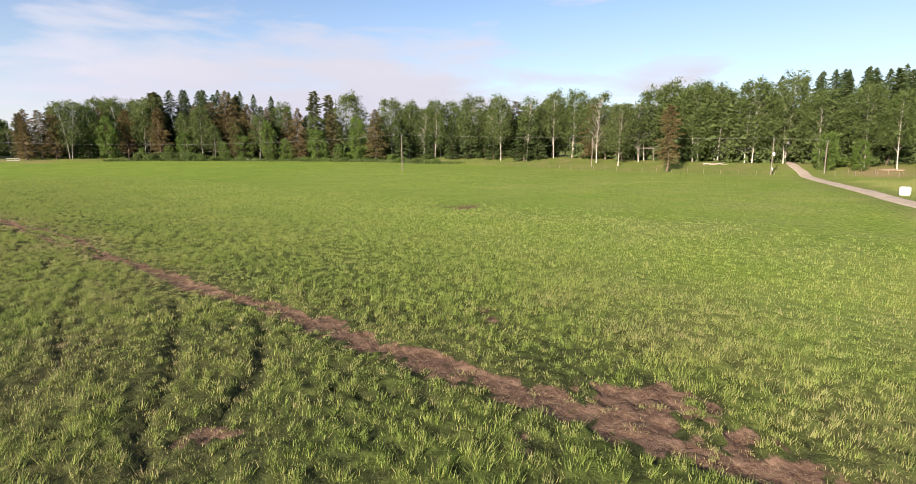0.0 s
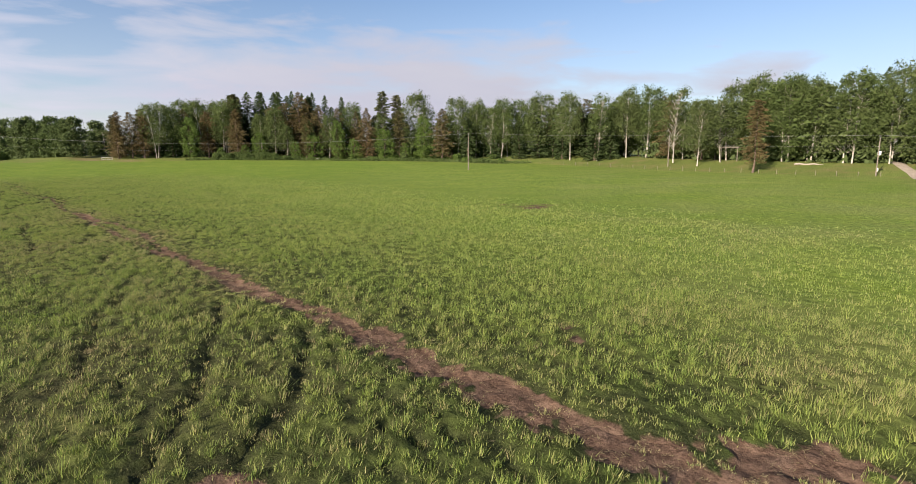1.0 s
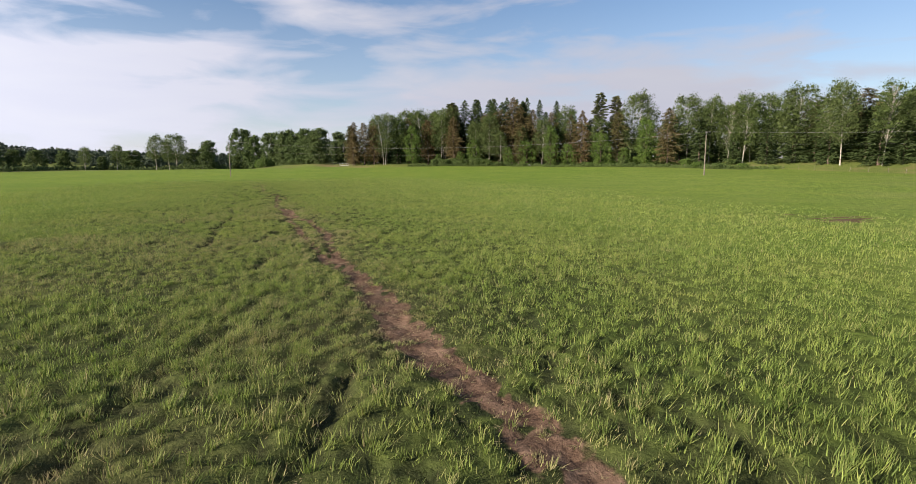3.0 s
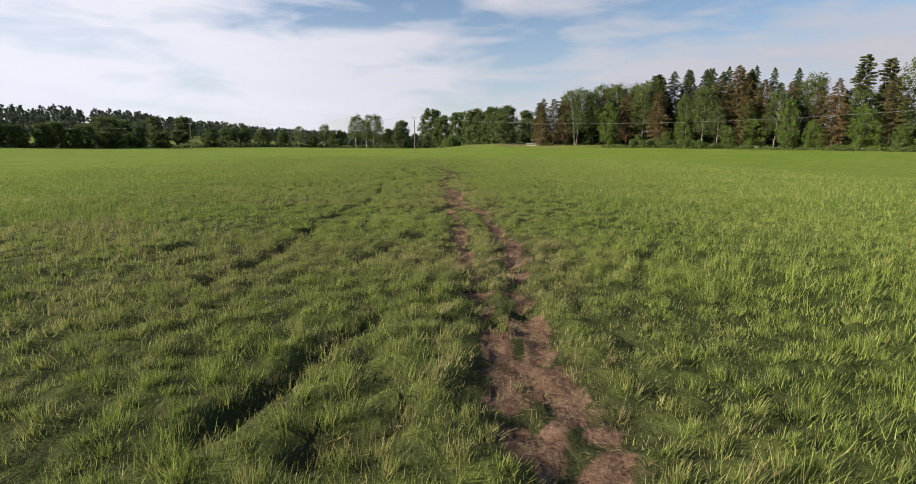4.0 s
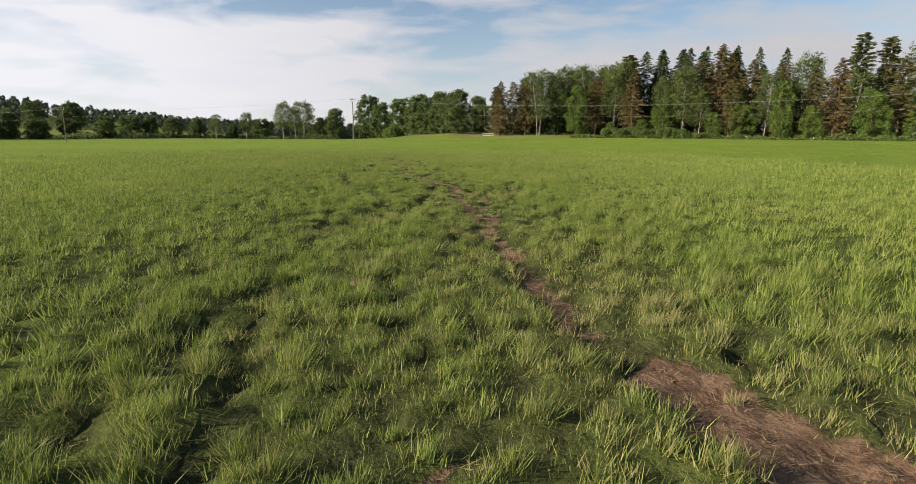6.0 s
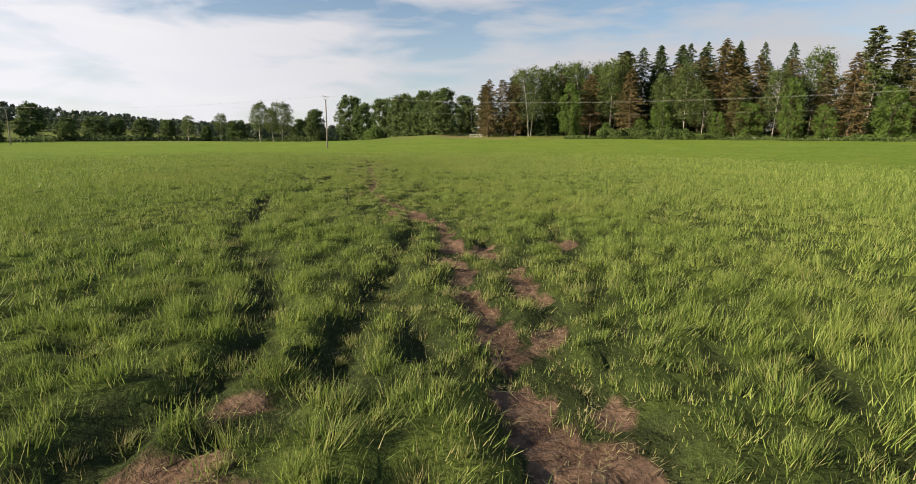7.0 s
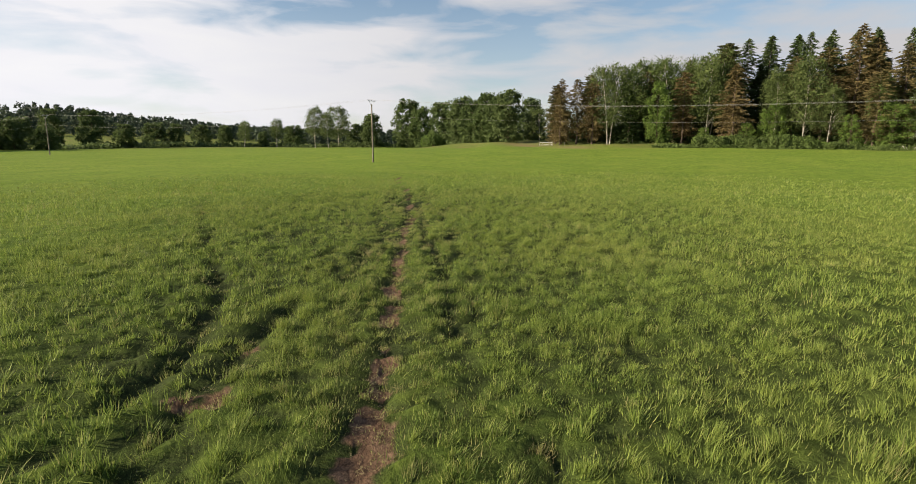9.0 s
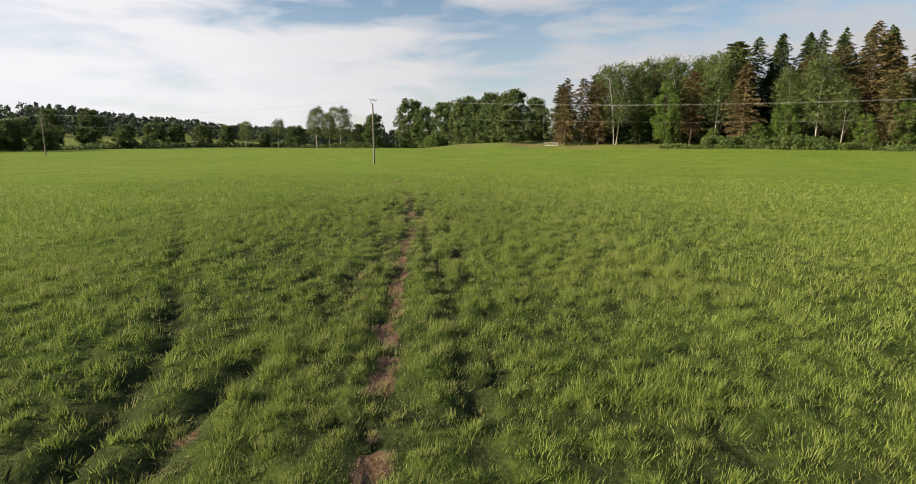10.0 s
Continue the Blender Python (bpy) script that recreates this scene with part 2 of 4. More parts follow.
M_WHITE_BARK = bark_material("birch_bark", (0.37, 0.34, 0.29), (0.08, 0.068, 0.055), 3.0, 0.3)
M_BARK = bark_material("conifer_bark", (0.125, 0.092, 0.068), (0.050, 0.036, 0.028), 4.0, 0.8)
M_POLE = bark_material("weathered_pole", (0.19, 0.165, 0.135), (0.085, 0.07, 0.055), 9.0, 0.8)
M_STEEL = plain_material("galvanised_steel", (0.30, 0.31, 0.32), (0.48, 0.49, 0.50), 14.0, 0.45, 0.1, 0.8)
M_WIRE = plain_material("bare_wire", (0.20, 0.20, 0.20), (0.30, 0.30, 0.30), 6.0, 0.7, 0.0, 0.0)
M_CERAMIC = plain_material("brown_porcelain", (0.055, 0.030, 0.020), (0.10, 0.055, 0.035), 12.0, 0.25, 0.0)
M_GRAVEL = plain_material("gravel", (0.20, 0.165, 0.125), (0.40, 0.34, 0.27), 5.0, 0.95, 0.6)
M_WRAP = plain_material("white_wrap", (0.74, 0.75, 0.75), (0.86, 0.86, 0.85), 6.0, 0.35, 0.25)
M_WOOD = plain_material("grey_wood", (0.16, 0.135, 0.11), (0.32, 0.28, 0.23), 7.0, 0.85, 0.5)
M_ROCK = plain_material("pale_rock", (0.26, 0.25, 0.23), (0.52, 0.49, 0.44), 2.5, 0.9, 0.6, distance=0.08)
M_SAND = plain_material("dry_sand", (0.17, 0.125, 0.08), (0.27, 0.205, 0.14), 3.0, 0.95, 0.6, distance=0.05)
M_PAINT = plain_material("weathered_white_paint", (0.52, 0.52, 0.49), (0.74, 0.74, 0.71), 5.0, 0.6, 0.2)

# ---------------------------------------------------------------- shape of the land
rng = np.random.default_rng(7)
HEDGE = np.array([(140, 120), (67, 147), (42, 163), (27, 178), (10, 192), (-24, 205), (-60, 212), (-100, 214), (-140, 205), (-175, 185),
                  (-200, 172), (-240, 168), (-330, 300), (-420, 420)], float)


def to_line(x, y, line):
    """Distance to a polyline, signed: positive on its far (+y) side; and how far along it the nearest place is."""
    best, side, along, run = np.full(np.shape(x), 1e9), np.ones(np.shape(x)), np.zeros(np.shape(x)), 0.0
    for a, b in zip(line[:-1], line[1:]):
        d = b - a
        n = max(np.hypot(*d), 1e-6)
        u = np.clip(((x - a[0]) * d[0] + (y - a[1]) * d[1]) / n**2, 0, 1)
        away = np.hypot(x - a[0] - u * d[0], y - a[1] - u * d[1])
        near = away < best - 1e-9
        best = np.where(near, away, best)
        side = np.where(near, np.sign((y - a[1]) * d[0] - (x - a[0]) * d[1]), side)
        along = np.where(near, run + u * n, along)
        run += n
    return best * -side, along


def smooth(a, b, v):
    t = np.clip((v - a) / (b - a), 0, 1)
    return t * t * (3 - 2 * t)


def lattice(x, y, scale, seed):
    """Smooth noise of -1 to 1 on a square lattice."""
    table = np.random.default_rng(seed).uniform(-1, 1, (256, 256))
    u, v = np.asarray(x) / scale, np.asarray(y) / scale
    i, j = np.floor(u).astype(int), np.floor(v).astype(int)
    f, g = u - i, v - j
    f, g = f * f * (3 - 2 * f), g * g * (3 - 2 * g)
    a, b = table[i & 255, j & 255], table[(i + 1) & 255, j & 255]
    c, d = table[i & 255, (j + 1) & 255], table[(i + 1) & 255, (j + 1) & 255]
    return (a * (1 - f) + b * f) * (1 - g) + (c * (1 - f) + d * f) * g


def waves(x, y, scale, seed, octaves=3):
    """Layered smooth noise of about -1 to 1."""
    out, total = 0.0, 0.0
    for k in range(octaves):
        c, q = math.cos(0.7 * k + 0.4), math.sin(0.7 * k + 0.4)
        out = out + 0.55**k * lattice(c * x - q * y + 31 * k, q * x + c * y, scale / 2**k, seed + 100 * k)
        total += 0.55**k
    return 1.35 * out / total


def land(x, y):
    """Height of the land without its small unevenness."""
    x, y = np.asarray(x, float), np.asarray(y, float)
    s, _ = to_line(x, y, HEDGE)
    rim = np.interp(x, [-330, -240, -180, -100, -50, 0, 30, 65], [0.0, 0.8, 2.1, 2.1, 1.8, 1.0, 0.4, 0.0])
    z = rim * smooth(-95, 0, s) + ((1.6 + 0.5 * rim) * smooth(3, 30, s) + 1.5 * smooth(3, 20, s) * smooth(-45, 5, x)) * smooth(-300, -215, x)
    z = z + 1.5 * np.exp(-((x + 190) / 11) ** 2 - ((y - 182) / 5) ** 2)
    z = z + 25 * np.exp(-((x + 780) / 190) ** 2 - ((y - 50) / 260) ** 2) + 0.25 * waves(x, y, 25, 3) * smooth(20, 120, np.hypot(x + 35, y - 40))
    return z


TRAILS = [  # half width, how far down to the earth, places
    (0.60, 1.00, [(13, 11), (9, 12.9), (7, 14), (5.3, 15.2), (3.2, 16.6), (0.6, 18.4), (-1.1, 19.5), (-3, 20.9), (-5, 22.5)]),
    (0.46, 0.96, [(-5, 22.5), (-8.3, 24.6), (-11.2, 26.2), (-14.6, 28.7), (-19.2, 32)]),
    (0.22, 0.62, [(-19.2, 32), (-21.8, 33), (-24.3, 34.8), (-27.6, 37), (-29.4, 38.3), (-31.3, 39.5), (-34.4, 42), (-36.5, 43.2), (-38.6, 44.6), (-41, 46.5)]),
    (0.30, 0.74, [(-19.2, 32), (-21, 33.3), (-22.6, 34.4), (-23.7, 35.2), (-25.7, 36.7), (-27.6, 38.2), (-29, 39.7), (-30.2, 40.7), (-32, 41.8)]),
    (0.24, 0.66, [(-32, 41.8), (-35.1, 44), (-37.4, 45.4), (-39.5, 46)]),
    (0.44, 0.98, [(-39, 45.4), (-41.2, 46.9), (-42.7, 48), (-44.2, 49.2), (-45.6, 50.2), (-47.2, 50.9)]),
    (0.22, 0.56, [(-47.2, 50.9), (-48.8, 51.6), (-53.5, 55.3), (-56.5, 57.7)]),
    (0.25, 0.64, [(-56.5, 57.7), (-57.8, 58.7), (-59.5, 60.1), (-61, 61.3), (-63.6, 63.5), (-65.5, 65.1), (-67, 65.8), (-68.9, 66.7)]),
    (0.22, 0.55, [(-55.4, 57.4), (-57.2, 59), (-58.6, 60.3), (-59.8, 61.5), (-61.4, 62.7), (-62.5, 63.5), (-63.3, 64.4)]),
    (0.20, 0.66, [(-68.9, 66.7), (-71.1, 67.7), (-75, 69.9), (-77.5, 71.9), (-80.7, 74.2), (-84.8, 77.1), (-86.6, 78.4), (-93, 83.2), (-105, 91.5), (-124, 103)]),
]
GROOVES = [  # half width, depth, places
    (0.24, 0.8, [(-12.6, 25), (-10.8, 22.4), (-8.7, 18.8), (-7.4, 16.5), (-6.2, 13.7), (-5.2, 12)]),
    (0.24, 0.8, [(-7.4, 22.4), (-6.7, 21.2), (-5.7, 19), (-5.1, 17.1), (-4.8, 15), (-4.4, 13.4)]),
    (0.22, 0.7, [(-17.1, 24.7), (-15.2, 21.6), (-13.5, 19.5), (-12, 17.5)]),
    (0.24, 0.8, [(-37.5, 37.7), (-36.6, 37.2), (-34.1, 35.5), (-32.6, 34.2), (-31.4, 32.8), (-30, 31.5)]),
    (0.22, 0.8, [(-26, 33.6), (-24.6, 31.7), (-23.5, 30)]),
    (0.20, 0.7, [(-32.8, 39), (-32.2, 38.2), (-31.1, 36.7), (-30, 35.3)]),
    (0.24, 0.8, [(-42, 41.5), (-40.4, 40.1), (-38.6, 38.6), (-37.5, 37.5)]),
    (0.20, 0.7, [(-43.7, 39), (-42.6, 38), (-41.6, 36.8)]),
    (0.20, 0.6, [(-47, 41.2), (-44, 39.1)]),
    (0.22, 0.7, [(-53.1, 49.2), (-48.2, 46.2), (-45, 44)]),
    (0.22, 0.6, [(-60, 54.5), (-56.2, 52), (-52.6, 48.2), (-50, 46)]),
    (0.22, 0.8, [(-68.9, 66.7), (-67, 65.2), (-65.4, 63.9), (-63.4, 61.9), (-61.9, 60.4), (-60.3, 59.3), (-59.1, 58.4)]),
    (0.28, 0.9, [(-62, 60.3), (-60.6, 58.7), (-59.4, 57.4), (-59, 56.3), (-58.6, 55.3)]),
    (0.34, 1.0, [(-66.4, 59.8), (-64.8, 59.5), (-62.8, 58.5), (-61.1, 57.5), (-60.2, 56.8), (-59.6, 55.9), (-58.9, 54.9)]),
    (0.26, 0.9, [(-76.4, 65.5), (-72.3, 63.2), (-70.2, 61.8), (-67.7, 60.2), (-66.4, 59.8)]),
    (0.26, 0.8, [(-64.4, 68.5), (-63, 66.8), (-61.9, 65.3), (-60.9, 64.2)]),
    (0.30, 0.8, [(-83.5, 73), (-81.9, 71.8), (-80, 70.1), (-78.3, 68.9), (-76.3, 66.8)]),
    (0.26, 0.8, [(-155, 91.4), (-122, 82.5), (-104.5, 76.8), (-91.5, 73.6), (-86.3, 72.5), (-84, 71.5), (-82, 70.5), (-80.4, 69.2)]),
    (0.22, 0.7, [(-93.2, 83), (-89.8, 79.6), (-88, 77.9), (-85, 75.6)]),
    (0.22, 0.7, [(-100, 88.6), (-97.3, 86.9), (-88.6, 81.1), (-83.9, 78.2), (-79.5, 75)]),
    (0.20, 0.6, [(-75.6, 73.6), (-74.2, 72.2), (-72.8, 71)]),
]
# place, radius and bareness of trampled spots
BARE = [(5.4, 16.5, 1.3, 0.84), (7.0, 16.4, 1.3, 0.72), (6.3, 14.8, 1.0, 0.84), (8.4, 14.2, 1.1, 0.74), (-4.6, 13.5, 0.8, 0.66), (-5.0, 12.4, 0.6, 0.60),
        (3.0, 14.0, 0.7, 0.50), (2.0, 23.3, 0.7, 0.48), (1.6, 24.4, 0.6, 0.50), (1.2, 22.0, 0.5, 0.48), (-3, 66, 4.0, 0.50), (-20.7, 33.1, 0.5, 0.85), (-27.7, 38.5, 0.6, 0.85),
        (-59.4, 56.5, 0.5, 0.58), (-58.5, 55.7, 0.7, 0.64), (-61.7, 65.3, 0.5, 0.48), (-59.5, 64.0, 0.4, 0.44), (-79.9, 70.3, 0.6, 0.66), (-81.2, 71.4, 0.6, 0.64), (-78.7, 69.2, 0.5, 0.60),
        (-74.1, 68.6, 0.5, 0.56), (-68.2, 65.6, 0.6, 0.54), (-67.2, 64.6, 0.5, 0.54), (-100, 88, 1.6, 0.55), (-47.5, 48.2, 0.6, 0.45), (-52.5, 50.6, 0.6, 0.48)]
WEAVE = 0.20


def worn(x, y):
    """How far the sward is trodden away, 0 to 1: down to the earth, and at all (narrow grooves in the grass too)."""
    xx, yy = x + WEAVE * waves(x, y, 1.3, 11), y + WEAVE * waves(x, y, 1.3, 12)
    patchy = 0.75 * waves(x, y, 0.30, 15, 2) + 0.66 * waves(x, y, 0.75, 13) + 0.42 * waves(x, y, 3.2, 14)
    earth, groove = np.full(np.shape(x), -1.0), np.full(np.shape(x), -1.0)
    for half, strength, line in TRAILS:
        d, _ = to_line(xx, yy, np.array(line, float))
        earth = np.maximum(earth, strength * (1.28 - np.abs(d) / (1.5 * half)))
        groove = np.maximum(groove, 1.15 - np.abs(d) / (1.9 * half))
    for half, strength, line in GROOVES:
        d, _ = to_line(xx, yy, np.array(line, float))
        groove = np.maximum(groove, strength * (1.25 - np.abs(d) / (1.25 * half)))
        earth = np.maximum(earth, 0.20 * strength * (1.1 - np.abs(d) / (1.5 * half)))
    for bx, by, r, strength in BARE:
        earth = np.maximum(earth, strength * (1.25 - np.hypot(xx - bx, yy - by) / (1.15 * r)))
    # small wandering runs between the tussocks, thickest beside the trail
    u, v = -0.78 * x + 0.62 * y, 0.62 * x + 0.78 * y
    vein = np.abs(waves(u / 2.6 + 0.2 * waves(x, y, 0.9, 18), v, 1.15, 17, 2))
    d, _ = to_line(x, y, MAIN)
    beat = np.exp(-np.maximum(np.abs(d) - 1.0, 0) / 2.2) + 0.5 * tufted(x, y)
    groove = np.maximum(groove, (0.95 - vein / 0.16) * np.clip(beat, 0, 1) * (0.7 + 0.5 * waves(x, y, 4.0, 19)))
    earth = np.clip(smooth(0.10, 0.90, earth + 0.80 * patchy * np.clip(1.6 * earth, 0, 1)), 0, 1)
    groove = np.clip(smooth(0.15, 0.85, groove + 0.40 * patchy), 0, 1) * (groove > 0)
    return earth, np.maximum(earth, 0.90 * groove)


def dryness(x, y):
    """Yellowed sward in the south-east, fresh green beyond the middle of the field and north of the trail."""
    d, _ = to_line(x, y, MAIN)
    return np.clip(smooth(-66, -36, x) * (0.62 - 0.22 * smooth(-6, 6, x) + 0.5 * waves(x, y, 6.0, 27, 3)) * (1 - 0.7 * smooth(1, 5, d) * smooth(9, -4, x)), 0, 1)


FLIGHT = np.array([(2.4, 8.0), (-1.2, 14.0), (-14.8, 28.5), (-25.6, 35), (-39.3, 43.5), (-52.8, 54.5), (-63.5, 64.5), (-74, 73), (-92, 87)], float)
MAIN = np.array([p for k in (0, 1, 3, 4, 5, 6, 7, 9) for p in TRAILS[k][2]], float)
ROAD = np.array([(34, 10), (42, 42), (50.8, 70), (62, 102), (74.6, 138), (79.0, 150), (82, 160), (86, 172)], float)


def tufted(x, y):
    """How uneven the sward is: tussocks south-west of the main trail and close to it, evener grass elsewhere."""
    d, _ = to_line(x, y, MAIN)
    return 1 - 0.72 * smooth(3, 11, d) - 0.72 * smooth(6, 12, -d) * smooth(-58, -66, x)


def nearest(x, y, step, seed):
    """Distance to the nearest of scattered points, one to each square of a lattice."""
    r = np.random.default_rng(seed)
    px, py, big = r.uniform(0.1, 0.9, (128, 128)), r.uniform(0.1, 0.9, (128, 128)), r.uniform(0.75, 1.35, (128, 128))
    i, j = np.floor(x / step).astype(int), np.floor(y / step).astype(int)
    best = np.full(np.shape(x), 9.0)
    for a in (-1, 0, 1):
        for b in (-1, 0, 1):
            k, l = (i + a) & 127, (j + b) & 127
            best = np.minimum(best, np.hypot(x / step - i - a - px[k, l], y / step - j - b - py[k, l]) / big[k, l])
    return best


STEP = 0.44


def lushness(x, y):
    """Tussock or gap, 0 to 1."""
    u, v = 0.866 * x + 0.5 * y, -0.5 * x + 0.866 * y
    clump = 1 - smooth(0.18, 0.64, nearest(u / 1.25, v, STEP, 21))
    clump = np.clip(clump * (0.80 + 0.45 * waves(x, y, 3.2, 22, 2)) + 0.16 * waves(x, y, 0.4, 25, 2), 0, 1)
    a = tufted(x, y)
    even = 0.66 + 0.22 * waves(x, y, 0.55, 23, 2) + 0.14 * waves(x, y, 4.0, 26, 2)
    return np.clip(a * clump + (1 - a) * even, 0, 1)


def tussocks(reach):
    """Middles and sizes of the tussocks within reach of the flight line."""
    r = np.random.default_rng(21)
    px, py, big = r.uniform(0.1, 0.9, (128, 128)), r.uniform(0.1, 0.9, (128, 128)), r.uniform(0.75, 1.35, (128, 128))
    lo, hi = FLIGHT.min(0) - reach, FLIGHT.max(0) + reach
    corner = [(0.866 * x + 0.5 * y, -0.5 * x + 0.866 * y) for x in (lo[0], hi[0]) for y in (lo[1], hi[1])]
    us, vs = [c[0] for c in corner], [c[1] for c in corner]
    i, j = (g.ravel() for g in np.meshgrid(np.arange(int(min(us) / 1.25 / STEP) - 1, int(max(us) / 1.25 / STEP) + 1), np.arange(int(min(vs) / STEP) - 1, int(max(vs) / STEP) + 1)))
    k, l = i & 127, j & 127
    u, v = (i + px[k, l]) * STEP * 1.25, (j + py[k, l]) * STEP
    return 0.866 * u - 0.5 * v, 0.5 * u + 0.866 * v, big[k, l]


def mesh_object(name, verts, faces, material, parent=None, smooth_faces=False):
    me = bpy.data.meshes.new(name)
    verts, faces = np.asarray(verts, np.float32), np.asarray(faces, np.int32)
    n = faces.shape[1]
    me.vertices.add(len(verts))
    me.vertices.foreach_set("co", verts.ravel())
    me.loops.add(faces.size)
    me.loops.foreach_set("vertex_index", faces.ravel())
    me.polygons.add(len(faces))
    me.polygons.foreach_set("loop_start", np.arange(0, faces.size, n, dtype=np.int32))
    me.polygons.foreach_set("use_smooth", np.full(len(faces), smooth_faces))
    me.update(calc_edges=True)
    me.materials.append(material)
    ob = new(name, me)
    ob.parent = parent
    return ob


def put_values(ob, name, values):
    a = ob.data.attributes.new(name, "FLOAT", "POINT")
    a.data.foreach_set("value", np.asarray(values, np.float32))


def spread(lo, hi, step, far_lo, far_hi, grow=1.13):
    """Coordinates: even between lo and hi, then ever wider to the far ends."""
    mid = list(np.arange(lo, hi + 1e-6, step))
    up, s = [], step
    while not up or up[-1] < far_hi:
        s *= grow
        up.append((up[-1] if up else mid[-1]) + s)
    down, s = [], step
    while not down or down[-1] > far_lo:
        s *= grow
        down.append((down[-1] if down else mid[0]) - s)
    return np.array(down[::-1] + mid + up)


GRID = {}


def stand(x, y):
    """Height of the ground's surface at a place."""
    x, y = np.asarray(x, float), np.asarray(y, float)
    dx, dy = x - 2.0, y - 8.0
    u, v = -0.768 * dx + 0.640 * dy, 0.640 * dx + 0.768 * dy
    i = np.clip(np.searchsorted(GRID["us"], u) - 1, 0, len(GRID["us"]) - 2)
    j = np.clip(np.searchsorted(GRID["vs"], v) - 1, 0, len(GRID["vs"]) - 2)
    a = (u - GRID["us"][i]) / (GRID["us"][i + 1] - GRID["us"][i])
    b = (v - GRID["vs"][j]) / (GRID["vs"][j + 1] - GRID["vs"][j])
    z = GRID["z"]
    return (1 - b) * ((1 - a) * z[j, i] + a * z[j, i + 1]) + b * ((1 - a) * z[j + 1, i] + a * z[j + 1, i + 1])


def build_ground():
    us, vs = spread(-10, 112, 0.27, -2600, 2600, 1.13), spread(-15, 15, 0.22, -2600, 2600, 1.12)
    u, v = (a.ravel() for a in np.meshgrid(us, vs))
    c, q = -0.768, 0.640                       # the grid runs along the trail
    x, y = 2.0 + c * u + q * v, 8.0 + q * u - c * v
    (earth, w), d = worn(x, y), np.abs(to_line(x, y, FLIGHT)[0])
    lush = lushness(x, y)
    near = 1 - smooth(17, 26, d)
    z = land(x, y) + near * (0.11 * (lush - 0.5) - 0.20 * w + 0.07 * earth + 0.05 * waves(x, y, 0.5, 31))
    n, m = len(us), len(vs)
    i = (np.arange(m - 1)[:, None] * n + np.arange(n - 1)[None, :]).ravel()
    GRID.update(us=us, vs=vs, z=z.reshape(m, n))
    ob = mesh_object("ground", np.stack([x, y, z], 1), np.stack([i, i + n, i + 1 + n, i + 1], 1), M_GROUND, None, True)
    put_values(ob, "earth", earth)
    put_values(ob, "dry", dryness(x, y))
    # weight of litter plus painted shade: near the flight, in gaps, in grooves
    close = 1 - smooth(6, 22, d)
    put_values(ob, "litter_shade", np.clip(close * (1.0 - 0.40 * lush) + np.maximum(near - close, 0) * (0.62 - 0.58 * lush) + (1 - near) * 0.10 * (1 - smooth(30, 60, d)) + 0.6 * near * w, 0, 1))
    road, _ = to_line(x, y, ROAD)
    s, _ = to_line(x, y, HEDGE)
    put_values(ob, "mown", smooth(4.5, 6.5, road) * (s < -3) * (y < 128) * (x > 40))
    put_values(ob, "rough", np.clip(np.exp(-((x + 190) / 11) ** 2 - ((y - 180) / 7) ** 2) * 1.6 + smooth(-2, 1.5, s) * (x > -260) + smooth(-340, -375, x) + smooth(5.5, 3, np.abs(road)) * 0.9, 0, 1))
    put_values(ob, "bank", np.clip(1.5 * np.exp(-((x + 175) / 14) ** 2 - ((y - 187) / 4.5) ** 2) + 1.3 * np.exp(-((x - 99) / 9) ** 2 - ((y - 147) / 5) ** 2), 0, 0.9))
    tagged(ob, "wide green pasture with trodden reddish-brown sheep trails", "field", kind="structure")


def flown_over(x, y):
    """The stretch of pasture near which the flight leads."""
    return (y > 9) & (x < 4 + 0.90 * (y - 5)) & ((x > -24) | (y > 15 - 0.20 * (x + 30) + 3 * waves(x, y, 4.0, 36)))


def blades_of(x, y, spread_r, tall, count, width, dry, r, fan, lying=None):
    """Feet, tips, half widths and dryness of blades: count of them round each place, fanned out from it."""
    n = np.repeat(np.arange(len(x)), count)
    m = len(n)
    a, q = r.uniform(0, 2 * np.pi, m), np.abs(r.normal(0, 0.62, m))
    off = np.stack([np.cos(a), np.sin(a)], 1) * (q * spread_r[n])[:, None]
    fx, fy = x[n] + off[:, 0], y[n] + off[:, 1]
    base = stand(x, y) - 0.015
    h = tall[n] * r.uniform(0.45, 1.15, m) * (1 - 0.28 * np.clip(q, 0, 1.5))
    lean = fan * off / np.maximum(spread_r[n], 0.02)[:, None] + r.normal(0, 0.26, (m, 2)) + WIND + np.repeat(r.normal(0, 0.12, (len(x), 2)), count, 0)
    rise = np.full(m, 1.0)
    if lying is not None:
        flat = lying[n]
        lean = np.where(flat[:, None], 3.2 * np.stack([np.cos(a * 3), np.sin(a * 3)], 1), lean)
        rise = np.where(flat, 0.5, 1.0)
    bend = np.sqrt(1 + 0.7 * (lean**2).sum(1))
    foot = np.stack([fx, fy, base[n] + (0.03 * lying[n] if lying is not None else 0)], 1)
    tip = foot + np.stack([lean[:, 0] * h, lean[:, 1] * h, rise * h / bend], 1)
    return foot, tip, np.broadcast_to(width, len(x))[n] * r.uniform(0.6, 1.25, m), np.clip(dry[n] + r.normal(0, 0.14, m), 0, 1)


WIND = np.array([0.10, 0.06])


